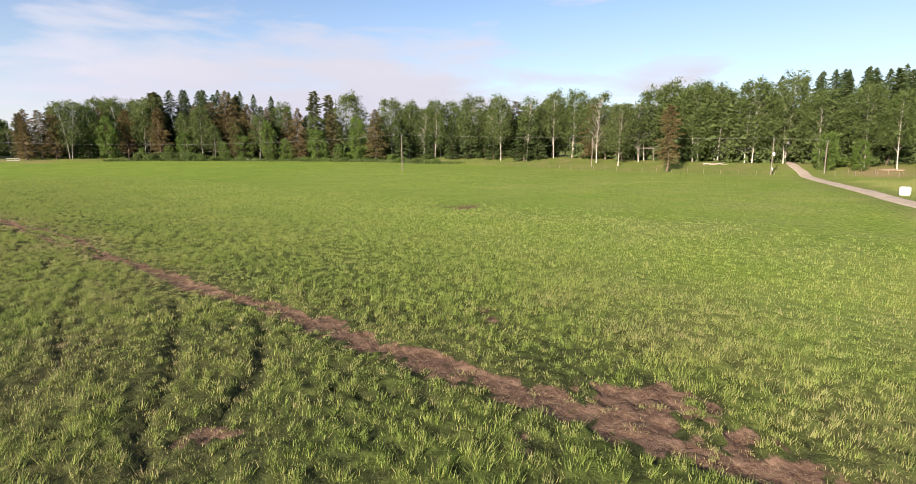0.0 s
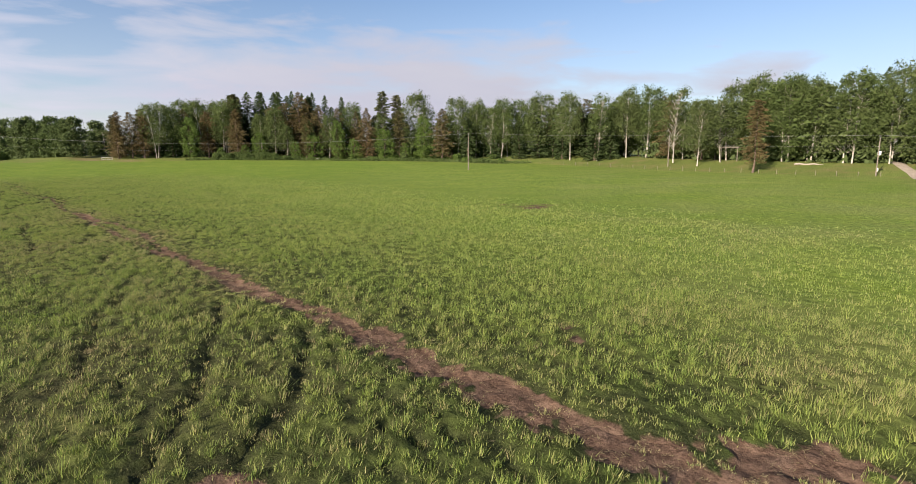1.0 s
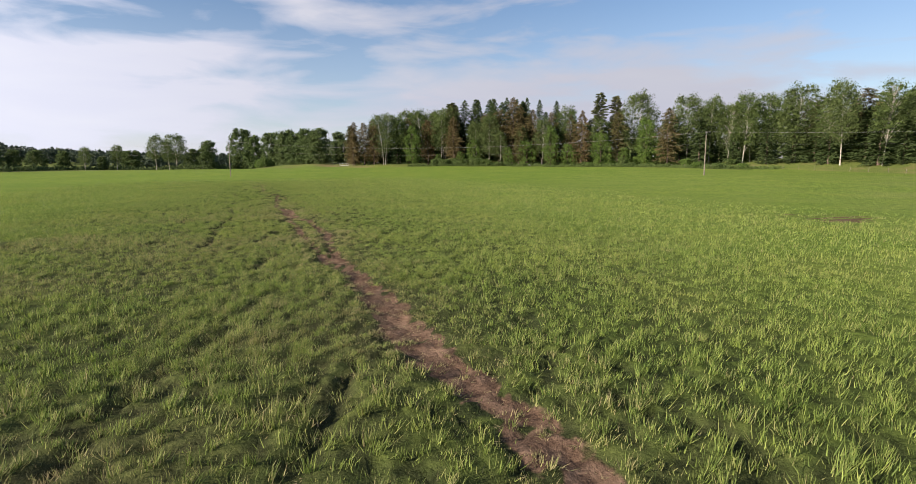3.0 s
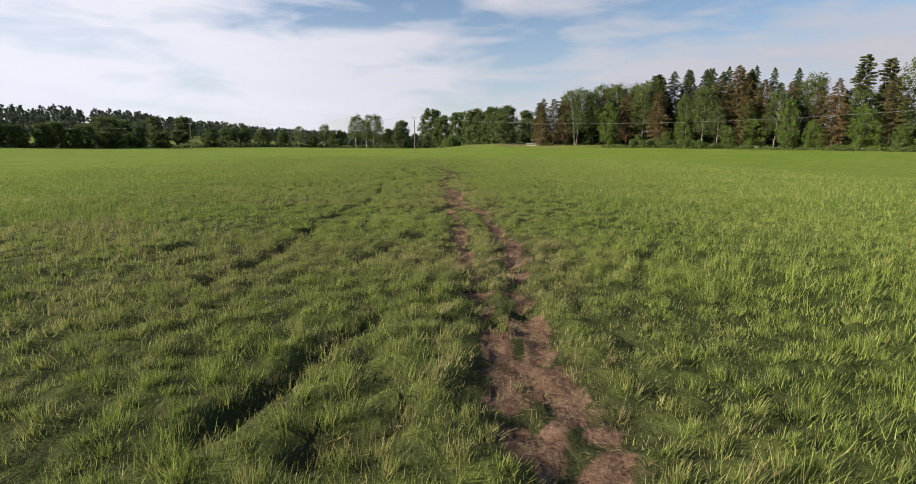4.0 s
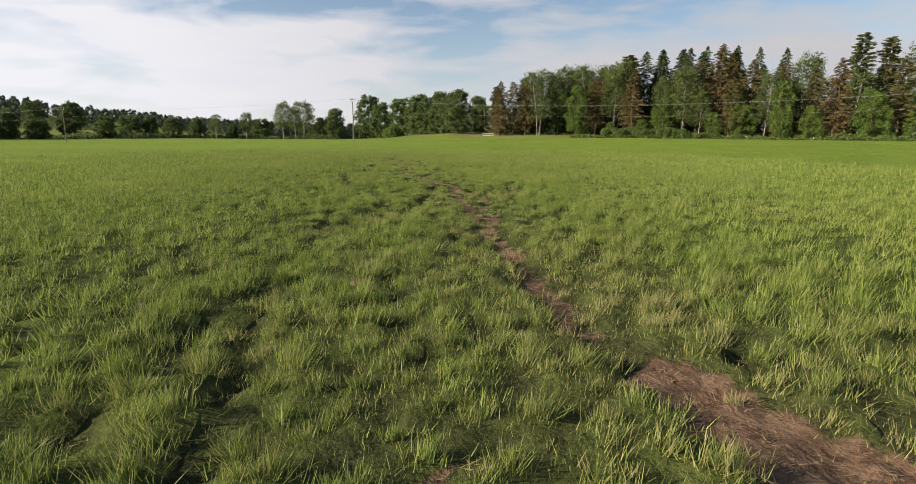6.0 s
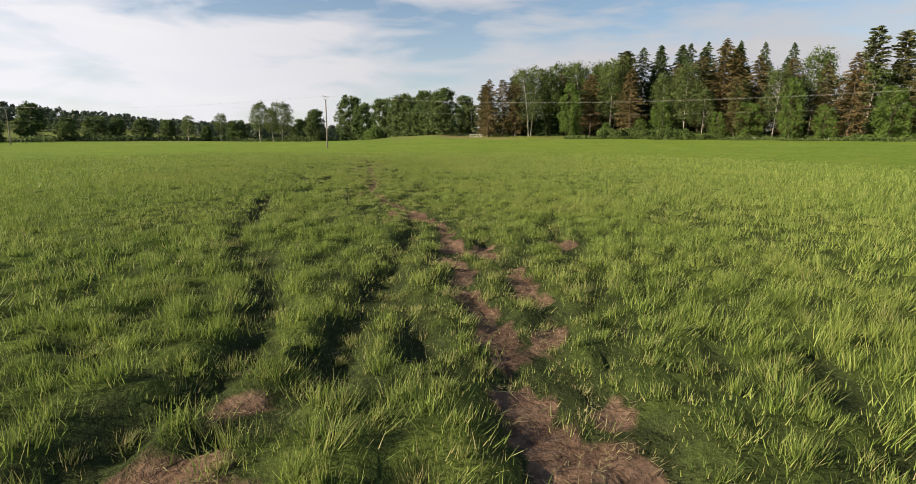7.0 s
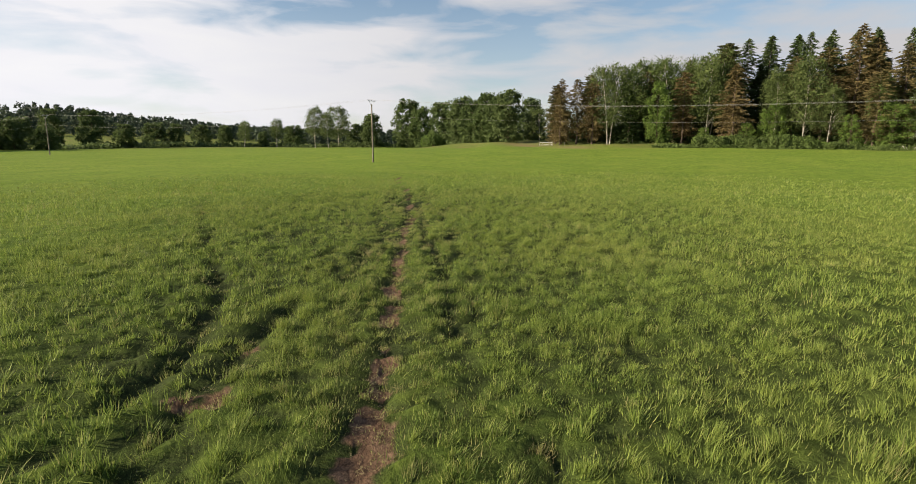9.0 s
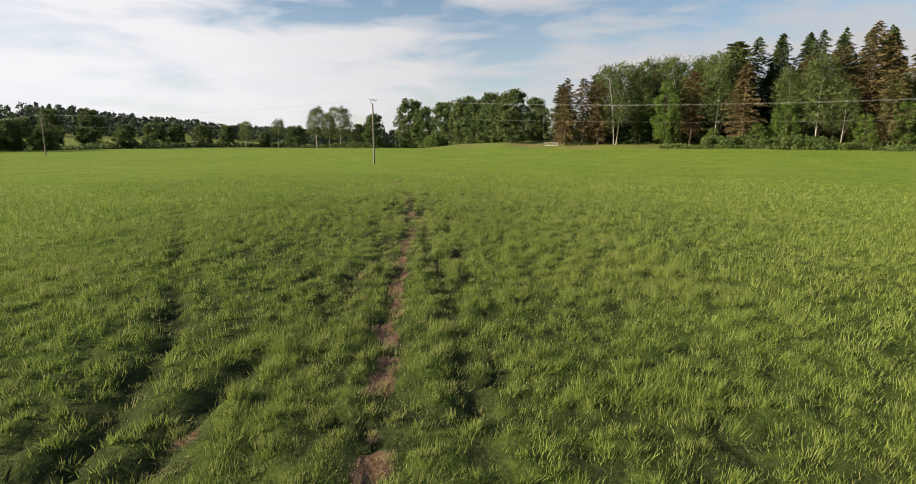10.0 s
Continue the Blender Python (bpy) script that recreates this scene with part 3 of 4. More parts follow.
def tussock_band(lo, hi, count, width, seed):
    """Tussocks between two distances from the flight line."""
    r = np.random.default_rng(seed)
    x, y, big = tussocks(hi)
    loose = 0.10 + 0.22 * (1 - tufted(x, y))
    x, y, big = x + r.normal(0, 1, len(x)) * loose, y + r.normal(0, 1, len(x)) * loose, big * r.uniform(0.6, 1.3, len(x))
    d = np.abs(to_line(x, y, FLIGHT)[0])
    near = d + 6 * smooth(-17, -11, x)                # no fine blades under the high part of the flight
    keep = ((near if lo < 10 else d) >= lo) & ((near if lo == 0 else d) < hi) & flown_over(x, y)
    x, y, big, d = x[keep], y[keep], big[keep], d[keep]
    (earth, w), a = worn(x, y), tufted(x, y)
    alive = r.uniform(size=len(x)) < np.clip((1.0 - 0.76 * earth) * (1 - 0.46 * w) * (1 - smooth(26, 46, d)), 0, 1)
    x, y, big, earth, w, a = x[alive], y[alive], big[alive], earth[alive], w[alive], a[alive]
    vigour = 1 + 0.30 * waves(x, y, 3.2, 22, 2) + 0.2 * waves(x, y, 9.0, 29, 2)
    beat = smooth(2.8, 0.6, np.abs(to_line(x, y, MAIN)[0]))
    tall = TALL * (a * r.uniform(0.62, 1.18, len(x)) + (1 - a) * r.uniform(0.9, 1.1, len(x))) * vigour * (1 - 0.40 * w) * (1 - 0.25 * beat)
    size = 0.25 * big * a + 0.40 * big * (1 - a)
    dry = 0.32 * w + 0.29 * dryness(x, y) + 0.13 * beat + 0.10 * waves(x, y, 1.4, 30, 2) + r.normal(0, 0.07, len(x))
    return blades_of(x, y, size, tall, count, width, dry, r, 0.30)


def sward_band(density, lo, hi, count, width, seed):
    """Short grass and trampled straw between the tussocks."""
    r = np.random.default_rng(seed)
    a, b = FLIGHT.min(0) - hi, FLIGHT.max(0) + hi
    m = int(density * (b - a).prod())
    x, y = r.uniform(a[0], b[0], m), r.uniform(a[1], b[1], m)
    d = np.abs(to_line(x, y, FLIGHT)[0])
    near = d + 6 * smooth(-17, -11, x)                # no fine blades under the high part of the flight
    keep = ((near if lo < 10 else d) >= lo) & ((near if lo == 0 else d) < hi) & flown_over(x, y)
    x, y = x[keep], y[keep]
    earth, w = worn(x, y)
    keep = r.uniform(size=len(x)) < np.clip(1 - 0.50 * w, 0, 1)
    x, y, earth, w = x[keep], y[keep], earth[keep], w[keep]
    lying = (r.uniform(size=len(x)) < 0.85 * smooth(0.15, 0.5, earth) + 0.35 * smooth(0.2, 0.8, w))
    beat = smooth(2.8, 0.6, np.abs(to_line(x, y, MAIN)[0]))
    tall = np.where(lying, r.uniform(0.025, 0.07, len(x)), r.uniform(0.06, 0.19, len(x)) * (1 - 0.5 * w))
    dry = 0.38 * w + 0.02 + 0.32 * dryness(x, y) + 0.14 * beat + 0.42 * lying
    return blades_of(x, y, np.full(len(x), 0.12), tall, count, width * np.where(lying, 1.5, 1.0), dry, r, 0.3, lying)


def build_grass():
    sets = [tussock_band(*a) for a in TUSSOCK_BANDS] + [sward_band(*a) for a in SWARD_BANDS]
    foot, tip, width, dry = (np.concatenate(c) for c in zip(*sets))
    face = np.random.default_rng(45).uniform(0, 2 * np.pi, len(foot))
    side = np.stack([np.cos(face), np.sin(face), 0 * face], 1) * width[:, None]
    verts = np.stack([foot - side, foot + side, tip], 1).reshape(-1, 3)
    ob = mesh_object("grass", verts, np.arange(len(verts)).reshape(-1, 3), M_GRASS)
    put_values(ob, "dry", np.repeat(dry, 3))
    tagged(ob, "tufts of fresh green pasture grass, strawy beside the trails", "grass", kind="stuff")


# from and to which distance of the flight line, blades a tussock, half a blade's width, seed
TALL = 0.29
TUSSOCK_BANDS = [(0, 6, 132, 0.0050, 41), (6, 18, 46, 0.0088, 42), (18, 46, 12, 0.0150, 43)]
# tufts to the square metre, from and to which distance, blades a tuft, half a blade's width, seed
SWARD_BANDS = [(36, 0, 6, 6, 0.0044, 51), (13, 6, 18, 5, 0.0080, 52), (4, 18, 46, 3, 0.0150, 53)]
build_ground()
build_grass()

# ---------------------------------------------------------------- trees
def tube(points, radii, sides=6):
    points, verts, faces = [Vector(p) for p in points], [], []
    for i, (p, r) in enumerate(zip(points, radii)):
        way = (points[min(i + 1, len(points) - 1)] - points[max(i - 1, 0)]).normalized()
        u = way.orthogonal().normalized() if abs(way.z) < 0.9 else Vector((1, 0, 0)).cross(way).normalized()
        v = way.cross(u)
        for k in range(sides):
            a = 2 * math.pi * k / sides
            verts.append(p + r * (math.cos(a) * u + math.sin(a) * v))
    for i in range(len(points) - 1):
        for k in range(sides):
            a, b = i * sides + k, i * sides + (k + 1) % sides
            faces.append((a, b, b + sides, a + sides))
    return np.array([tuple(v) for v in verts]), np.array(faces)


def joined(pieces):
    verts, faces, n = [], [], 0
    for v, f in pieces:
        verts.append(v)
        faces.append(f + n)
        n += len(v)
    return np.concatenate(verts), np.concatenate(faces)


def leaves(centres, size, r, flat=1.0, along=None):
    """One small leaf spray, a triangle, at each centre; along: the way in which it points, more or less."""
    n = len(centres)
    u = r.normal(size=(n, 3))
    u[:, 2] *= flat
    if along is not None:
        u = 0.55 * u / np.linalg.norm(u, axis=1)[:, None] + along
    u /= np.linalg.norm(u, axis=1)[:, None]
    v = np.cross(u, r.normal(size=(n, 3)))
    v /= np.linalg.norm(v, axis=1)[:, None]
    s = (size * r.uniform(0.6, 1.3, n))[:, None]
    wide = 0.62 if along is None else 0.38
    verts = np.stack([centres - u * s - v * s * wide, centres - u * s * 0.6 + v * s * wide, centres + u * s * 1.1], 1).reshape(-1, 3)
    return verts, np.arange(3 * n).reshape(-1, 3)


def ball(n, r, hollow=0.45):
    p = r.normal(size=(n, 3))
    p /= np.linalg.norm(p, axis=1)[:, None]
    return p * (hollow + (1 - hollow) * r.uniform(size=(n, 1)) ** 0.5)


def make_tree(name, label, category, bark, leaf, trunk, crown):
    ob = new(name)
    mesh_object("trunk", *trunk, bark, ob, True)
    mesh_object("crown", *crown, leaf, ob)
    return tagged(ob, label, category)


def broad_tree(name, label, seed, leaf, bark, bottom, wide, clumps, each, size, drape=0.0, bare=0.0, stems=1):
    """A leafy tree 20 m high: bent trunk, rising limbs, and sprays of leaves in clumps round the limbs' ends."""
    r = np.random.default_rng(seed)
    H, wood, spots = 20.0, [], []
    for stem in range(stems):
        bend, phase = r.uniform(0.2, 0.6), r.uniform(0, 6.3)
        off = r.normal(0, 0.5 if stems > 1 else 0.0, 2)

        def axis(t):
            return Vector((off[0] * (1 + 2 * t) + bend * math.sin(2.4 * t + phase), off[1] * (1 + 2 * t) + bend * math.cos(2.0 * t + phase), H * 0.95 * t))

        start = axis(0)
        wood.append(tube([axis(k / 9) - Vector((start.x * 0.3, start.y * 0.3, 0)) for k in range(10)], [0.115 * (1 - k / 9.6) ** 0.8 * (1.35 if k == 0 else 1) for k in range(10)], 7))
        for k in range(clumps // stems):
            t = bottom + (1 - bottom) * (k + r.uniform(0, 1)) / (clumps // stems)
            a = r.uniform(0, 6.3)
            out = wide * (0.35 + 0.65 * math.sin(math.pi * min(1, (t - bottom) / (1 - bottom) * 0.8 + 0.16))) * r.uniform(0.45, 1.12)
            root = axis(max(0.12, t - 0.16))
            end = axis(min(t, 1.0)) + Vector((out * math.cos(a), out * math.sin(a), r.uniform(-0.6, 0.8)))
            if k % (3 if clumps < 130 else 6) == 0 or bare:
                middle = root.lerp(end, 0.55) + Vector((0, 0, 0.5))
                wood.append(tube([root, middle, end], [0.045, 0.028, 0.012] if bare else [0.030, 0.018, 0.008], 3))
            if r.uniform() > bare:
                spots.append((end, r.uniform(0.75, 1.25)))
    centres, cores = [], []
    for end, s in spots:
        p = ball(each, r, 0.05) * np.array([1.15, 1.15, 1.6 + drape]) * s * (1.02 if clumps > 105 else 1.35)
        p[:, 2] -= drape * 0.6 * np.abs(p[:, 0])
        p[:, 2] *= 0.6 if end[2] > 0.82 * H else 1.0
        centres.append(p + np.array(end))
        cores.append(ball(max(3, each // 8), r, 0.0) * 0.75 * s + np.array(end))
    hang = np.tile((0.0, 0.0, -0.25 - 1.3 * drape), (sum(map(len, centres)), 1))
    outer, core = leaves(np.concatenate(centres), size * 0.80, r, 1.0, hang), leaves(np.concatenate(cores), size * 1.6, r)
    return make_tree(name, label, "tree", bark, leaf, joined(wood), joined([outer, core]))


def conifer(name, label, seed, leaf, bottom, wide, whorls, total, size, droop=0.35, ragged=0.25, top_heavy=0.0):
    """A spruce or pine 20 m high: straight trunk, drooping boughs all the way up, each hung with needle sprays."""
    r = np.random.default_rng(seed)
    H = 20.0
    wood, centres = [tube([(0.12 * math.sin(k), 0.1 * math.cos(2 * k), H * k / 8) for k in range(9)], [0.22 * (1 - k / 8.3) * (1.3 if k == 0 else 1) for k in range(9)], 6)], []
    boughs, ways, tip = [], [], 0.10 if top_heavy > 0.4 else 0.01
    for w in range(whorls * 7):
        t = bottom + (0.995 - bottom) * ((w + r.uniform(0, 1)) / (whorls * 7)) ** 0.9
        taper = (1 - t) / (1 - bottom)
        reach = wide * ((taper**0.66) * (1 - top_heavy) + top_heavy * math.sin(math.pi * min(1.0, tip + (1 - tip) * taper)) ** 0.7)
        boughs.append((t, taper, max(0.12, reach * r.uniform(1 - 1.5 * ragged * min(1, 0.4 + 2 * taper), 1 + 0.6 * ragged)), 2.4 * w + r.normal(0, 0.4)))
    weight = total / sum(b[2] + 0.35 for b in boughs)
    for w, (t, taper, length, a) in enumerate(boughs):
        n = max(3, int(weight * (length + 0.35)))
        u = r.uniform(0.1, 1.0, n) ** 0.7
        fan = r.normal(0, 0.17, n) * length * u
        z = H * t + 0.22 * length * u - droop * length * u**2 - r.uniform(-0.2, 0.8, n) * (0.2 + 0.6 * taper)
        centres.append(np.stack([math.cos(a) * length * u - math.sin(a) * fan, math.sin(a) * length * u + math.cos(a) * fan, np.minimum(z, H)], 1))
        ways.append(np.tile((math.cos(a), math.sin(a), 0.25 - droop - 0.35 * taper), (n, 1)))
        if taper > 0.3 and w % 9 == 0:
            wood.append(tube([(0, 0, H * t), (0.9 * length * math.cos(a), 0.9 * length * math.sin(a), H * t + (0.2 - 0.8 * droop) * length)], [0.05, 0.012], 3))
    return make_tree(name, label, "tree", M_BARK, leaf, joined(wood), leaves(np.concatenate(centres), size, r, 0.7, np.concatenate(ways)))


KINDS, TOPS = {}, []


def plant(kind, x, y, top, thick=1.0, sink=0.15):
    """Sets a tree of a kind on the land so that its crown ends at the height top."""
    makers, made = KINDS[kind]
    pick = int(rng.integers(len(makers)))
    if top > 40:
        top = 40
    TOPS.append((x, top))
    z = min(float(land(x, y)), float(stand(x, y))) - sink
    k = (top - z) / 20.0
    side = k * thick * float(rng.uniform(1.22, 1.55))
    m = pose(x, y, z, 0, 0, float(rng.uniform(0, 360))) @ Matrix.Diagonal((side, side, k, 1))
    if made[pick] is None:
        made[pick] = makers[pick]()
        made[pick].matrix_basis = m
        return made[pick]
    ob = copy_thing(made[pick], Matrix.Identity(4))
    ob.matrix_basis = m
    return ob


def kind(name, *makers):
    KINDS[name] = (makers, [None] * len(makers))


BIRCH = "tall white-stemmed birch with a light green crown"
kind("birch",
     lambda: broad_tree("birch_tree", BIRCH, 1, M_BIRCH, M_WHITE_BARK, 0.30, 3.3, 190, 37, 0.22, 0.35),
     lambda: broad_tree("birch_tree", BIRCH, 2, M_BIRCH, M_WHITE_BARK, 0.36, 2.9, 170, 37, 0.22, 0.45),
     lambda: broad_tree("birch_tree", BIRCH, 3, M_BIRCH, M_WHITE_BARK, 0.26, 3.6, 200, 37, 0.23, 0.30),
     lambda: broad_tree("birch_tree", "forked white-stemmed birch with a light green crown", 4, M_BIRCH, M_WHITE_BARK, 0.30, 3.2, 190, 37, 0.22, 0.40, 0.0, 2))
kind("bare_birch",
     lambda: broad_tree("birch_tree", "half-dead birch with bare pale limbs at its top", 5, M_BIRCH, M_WHITE_BARK, 0.34, 3.2, 58, 84, 0.22, 0.3, 0.30),
     lambda: broad_tree("birch_tree", "thin-leaved birch with bare pale limbs", 6, M_BIRCH, M_WHITE_BARK, 0.40, 2.8, 54, 84, 0.22, 0.3, 0.22))
kind("fresh",
     lambda: broad_tree("young_tree", "young deciduous tree with fresh bright green leaves", 7, M_BRIGHT, M_BARK, 0.06, 5.0, 120, 62, 0.28),
     lambda: broad_tree("young_tree", "young deciduous tree with fresh bright green leaves", 8, M_BRIGHT, M_BARK, 0.10, 4.4, 112, 62, 0.28))
OAK = "broad dark green leafy tree at the field's edge"
kind("oak",
     lambda: broad_tree("broadleaf_tree", OAK, 9, M_OAK, M_BARK, 0.03, 5.6, 104, 46, 0.66),
     lambda: broad_tree("broadleaf_tree", OAK, 10, M_OAK, M_BARK, 0.04, 5.0, 98, 46, 0.64),
     lambda: broad_tree("broadleaf_tree", "tall leafy tree with an uneven open crown", 11, M_OAK, M_BARK, 0.08, 4.3, 90, 46, 0.60, 0.2))
SPRUCE = "tall dark green spruce in the wood"
kind("spruce",
     lambda: conifer("spruce_tree", SPRUCE, 12, M_SPRUCE, 0.04, 3.4, 34, 5800, 0.23, 0.40, 0.50, 0.15),
     lambda: conifer("spruce_tree", SPRUCE, 13, M_SPRUCE, 0.07, 3.1, 36, 5600, 0.23, 0.50, 0.52, 0.22),
     lambda: conifer("spruce_tree", SPRUCE, 14, M_SPRUCE, 0.03, 3.5, 34, 5800, 0.23, 0.36, 0.48, 0.12))
BROWN = "spruce with dry reddish-brown needles"
kind("brown",
     lambda: conifer("browned_spruce", BROWN, 15, M_BROWN, 0.10, 3.5, 24, 5800, 0.23, 0.34, 0.48, 0.35),
     lambda: conifer("browned_spruce", BROWN, 16, M_BROWN, 0.14, 3.2, 22, 5600, 0.23, 0.26, 0.52, 0.45),
     lambda: conifer("browned_spruce", BROWN, 17, M_BROWN, 0.06, 3.7, 24, 5800, 0.23, 0.38, 0.46, 0.3))
kind("pine",
     lambda: conifer("pine_tree", "tall pine with an open layered crown", 18, M_PINE, 0.22, 2.7, 16, 5200, 0.30, 0.12, 0.30, 0.45),
     lambda: conifer("pine_tree", "tall pine with an open layered crown", 19, M_PINE, 0.28, 2.5, 15, 5000, 0.30, 0.12, 0.32, 0.5))
kind("inner_birch",
     lambda: broad_tree("birch_tree", "birch deep in the shade of the wood", 21, M_BIRCH, M_WHITE_BARK, 0.16, 3.8, 110, 21, 0.33, 0.3),
     lambda: broad_tree("birch_tree", "birch deep in the shade of the wood", 22, M_BIRCH, M_WHITE_BARK, 0.12, 4.2, 116, 21, 0.34, 0.3))
kind("inner_spruce",
     lambda: conifer("spruce_tree", "spruce deep in the shade of the wood", 23, M_SPRUCE, 0.02, 2.8, 30, 2000, 0.42, 0.4, 0.36),
     lambda: conifer("spruce_tree", "spruce deep in the shade of the wood", 24, M_SPRUCE, 0.02, 2.5, 30, 2000, 0.42, 0.4, 0.38))

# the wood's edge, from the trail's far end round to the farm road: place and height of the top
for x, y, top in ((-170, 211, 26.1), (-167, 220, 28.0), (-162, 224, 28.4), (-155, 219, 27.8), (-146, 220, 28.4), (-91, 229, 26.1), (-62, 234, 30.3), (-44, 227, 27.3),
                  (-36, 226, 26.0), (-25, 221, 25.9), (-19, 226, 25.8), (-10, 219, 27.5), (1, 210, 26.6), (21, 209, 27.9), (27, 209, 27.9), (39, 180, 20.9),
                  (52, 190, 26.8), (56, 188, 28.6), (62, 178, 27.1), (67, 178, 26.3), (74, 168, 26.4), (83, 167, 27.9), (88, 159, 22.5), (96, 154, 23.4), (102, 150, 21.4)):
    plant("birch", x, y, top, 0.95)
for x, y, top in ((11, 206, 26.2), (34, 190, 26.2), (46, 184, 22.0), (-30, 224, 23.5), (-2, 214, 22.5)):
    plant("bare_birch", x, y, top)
for x, y, top in ((-141, 231, 31.9), (-135, 231, 32.0), (-130, 235, 31.9), (-126, 232, 31.6), (-121, 230, 29.8), (-111, 230, 29.7), (-108, 247, 26.1), (-103, 248, 26.9),
                  (97, 172, 29.1), (101, 173, 28.8), (106, 169, 29.0), (110, 164, 26.7), (116, 166, 28.0), (124, 158, 27.5), (131, 152, 27.0)):
    plant("spruce", x, y, top)
for x, y, top in ((-149, 236, 30.5), (-138, 238, 32.5), (-132, 241, 33.0), (-123, 238, 32.6), (-117, 236, 31.4), (-114, 240, 32.0), (-106, 236, 30.2), (-99, 238, 29.5),
                  (92, 178, 27.5), (104, 180, 30.3), (113, 174, 29.4), (120, 170, 29.8), (128, 164, 29.0), (136, 158, 28.5), (99, 182, 30.0), (88, 184, 29.0),
                  (94, 174, 28.2), (108, 176, 30.0), (116, 172, 30.4), (124, 167, 29.2), (132, 161, 29.4), (140, 154, 28.6), (146, 150, 28.0), (111, 180, 31.0), (103, 176, 29.6)):
    plant("spruce", x, y, top, 0.82)
for x, y, top in ((-180, 199, 22.1), (-174, 199, 21.5), (-184, 202, 19.8), (-177, 195, 18.0), (-170, 201, 21.8), (-187, 205, 17.0), (-154, 224, 26.9), (-136, 214, 23.3), (-113, 225, 30.7), (-104, 225, 25.2), (-107, 219, 19.5),
                  (-81, 221, 23.3), (-68, 224, 22.2), (-49, 220, 22.5), (49, 163, 18.9)):
    plant("brown", x, y, top, 1.05)
for x, y, top in ((-175, 206, 23.2), (-145, 226, 30.5), (-80, 238, 31.5), (-74, 240, 30.1)):
    plant("pine", x, y, top)
for x, y, top in ((-153, 207, 19.8), (-94, 221, 18.3), (-73, 219, 14.8), (-57, 221, 19.4), (-127, 216, 13.5), (86, 152, 11.0), (93, 150, 9.0)):
    plant("fresh", x, y, top, 0.62 if top > 17 else 0.8)
# birches, browned spruces and young growth standing among the front trees of the dark spruce wood
for x, y, top in ((-165, 202, 24.9), (-162, 209, 24.6), (-121, 219, 23.9), (-144, 216, 25.5), (-128, 219, 21.5), (-107, 221, 18.6), (-149, 221, 25.9), (-116, 219, 17.0), (-98, 222, 21.0)):
    plant("birch", x, y, top, 0.85)
for x, y, top in ((-172, 205, 21.0), (-149, 213, 22.3), (-139, 219, 20.4), (-126, 224, 24.8), (-119, 224, 26.2), (-110, 226, 27.2), (-96, 226, 24.0), (-88, 227, 22.5)):
    plant("brown", x, y, top, 0.95)
for x, y, top in ((-142, 222, 29.9), (-112, 232, 29.0), (-182, 199, 20.5)):
    plant("pine", x, y, top)
for x, y, top in ((-111, 217, 10.0), (-132, 213, 8.6), (-104, 219, 12.5), (-142, 211, 7.5), (-86, 219, 11.0), (-64, 219, 9.0)):
    plant("fresh", x, y, top, 0.95)
# across the field to the west
for x, y, top in ((-404, 76, 14.8), (-390, 88, 18.9), (-389, 103, 18.9), (-371, 114, 11.6), (-403, 133, 13.3), (-401, 143, 12.9), (-399, 168, 12.4), (-353, 237, 19.3), (-333, 250, 26.9),
                  (-317, 247, 22.2), (-278, 231, 22.5), (-260, 226, 21.0), (-249, 219, 22.0), (-234, 212, 19.5), (-220, 206, 21.0), (-208, 200, 18.5), (-197, 194, 19.7), (-216, 225, 19.9),
                  (-393, 188, 9.3), (-422, 162, 13.1), (-405, 211, 13.3), (-379, 242, 14.4)):
    plant("oak", x, y, top, 1.15 if top < 15 else 0.85)
for x, y, top in ((-387, 174, 14.8), (-381, 191, 16.3), (-354, 202, 22.2), (-376, 227, 24.5), (-347, 206, 19.0)):
    plant("birch", x, y, top, 1.1)
for k in range(26):
    plant("oak", -318 - 1.0 * k + rng.uniform(-14, 14), -75 + 6.2 * k + rng.uniform(-4, 4), 8.5 + 8.5 * rng.uniform() ** 1.5, 1.15)


def beside(u, out):
    """The place u metres along the hedge line from its eastern end, and out metres behind it."""
    run = 0.0
    for a, b in zip(HEDGE[:-1], HEDGE[1:]):
        n = float(np.hypot(*(b - a)))
        if run + n >= u:
            d = (b - a) / n
            q = a + d * (u - run)
            return float(q[0] + d[1] * out), float(q[1] - d[0] * out)
        run += n
    return float(HEDGE[-1][0]), float(HEDGE[-1][1])


# the depth of the wood: ranks close behind the edge, a little lower than it, then a thick dark one
edge = np.array(sorted(p for p in TOPS if p[0] > -190))


def edge_top(x):
    """How high the wood stands hereabouts."""
    return float(np.average(edge[:, 1], weights=np.exp(-(((edge[:, 0] - x) / 7.0) ** 2)) + 1e-9))


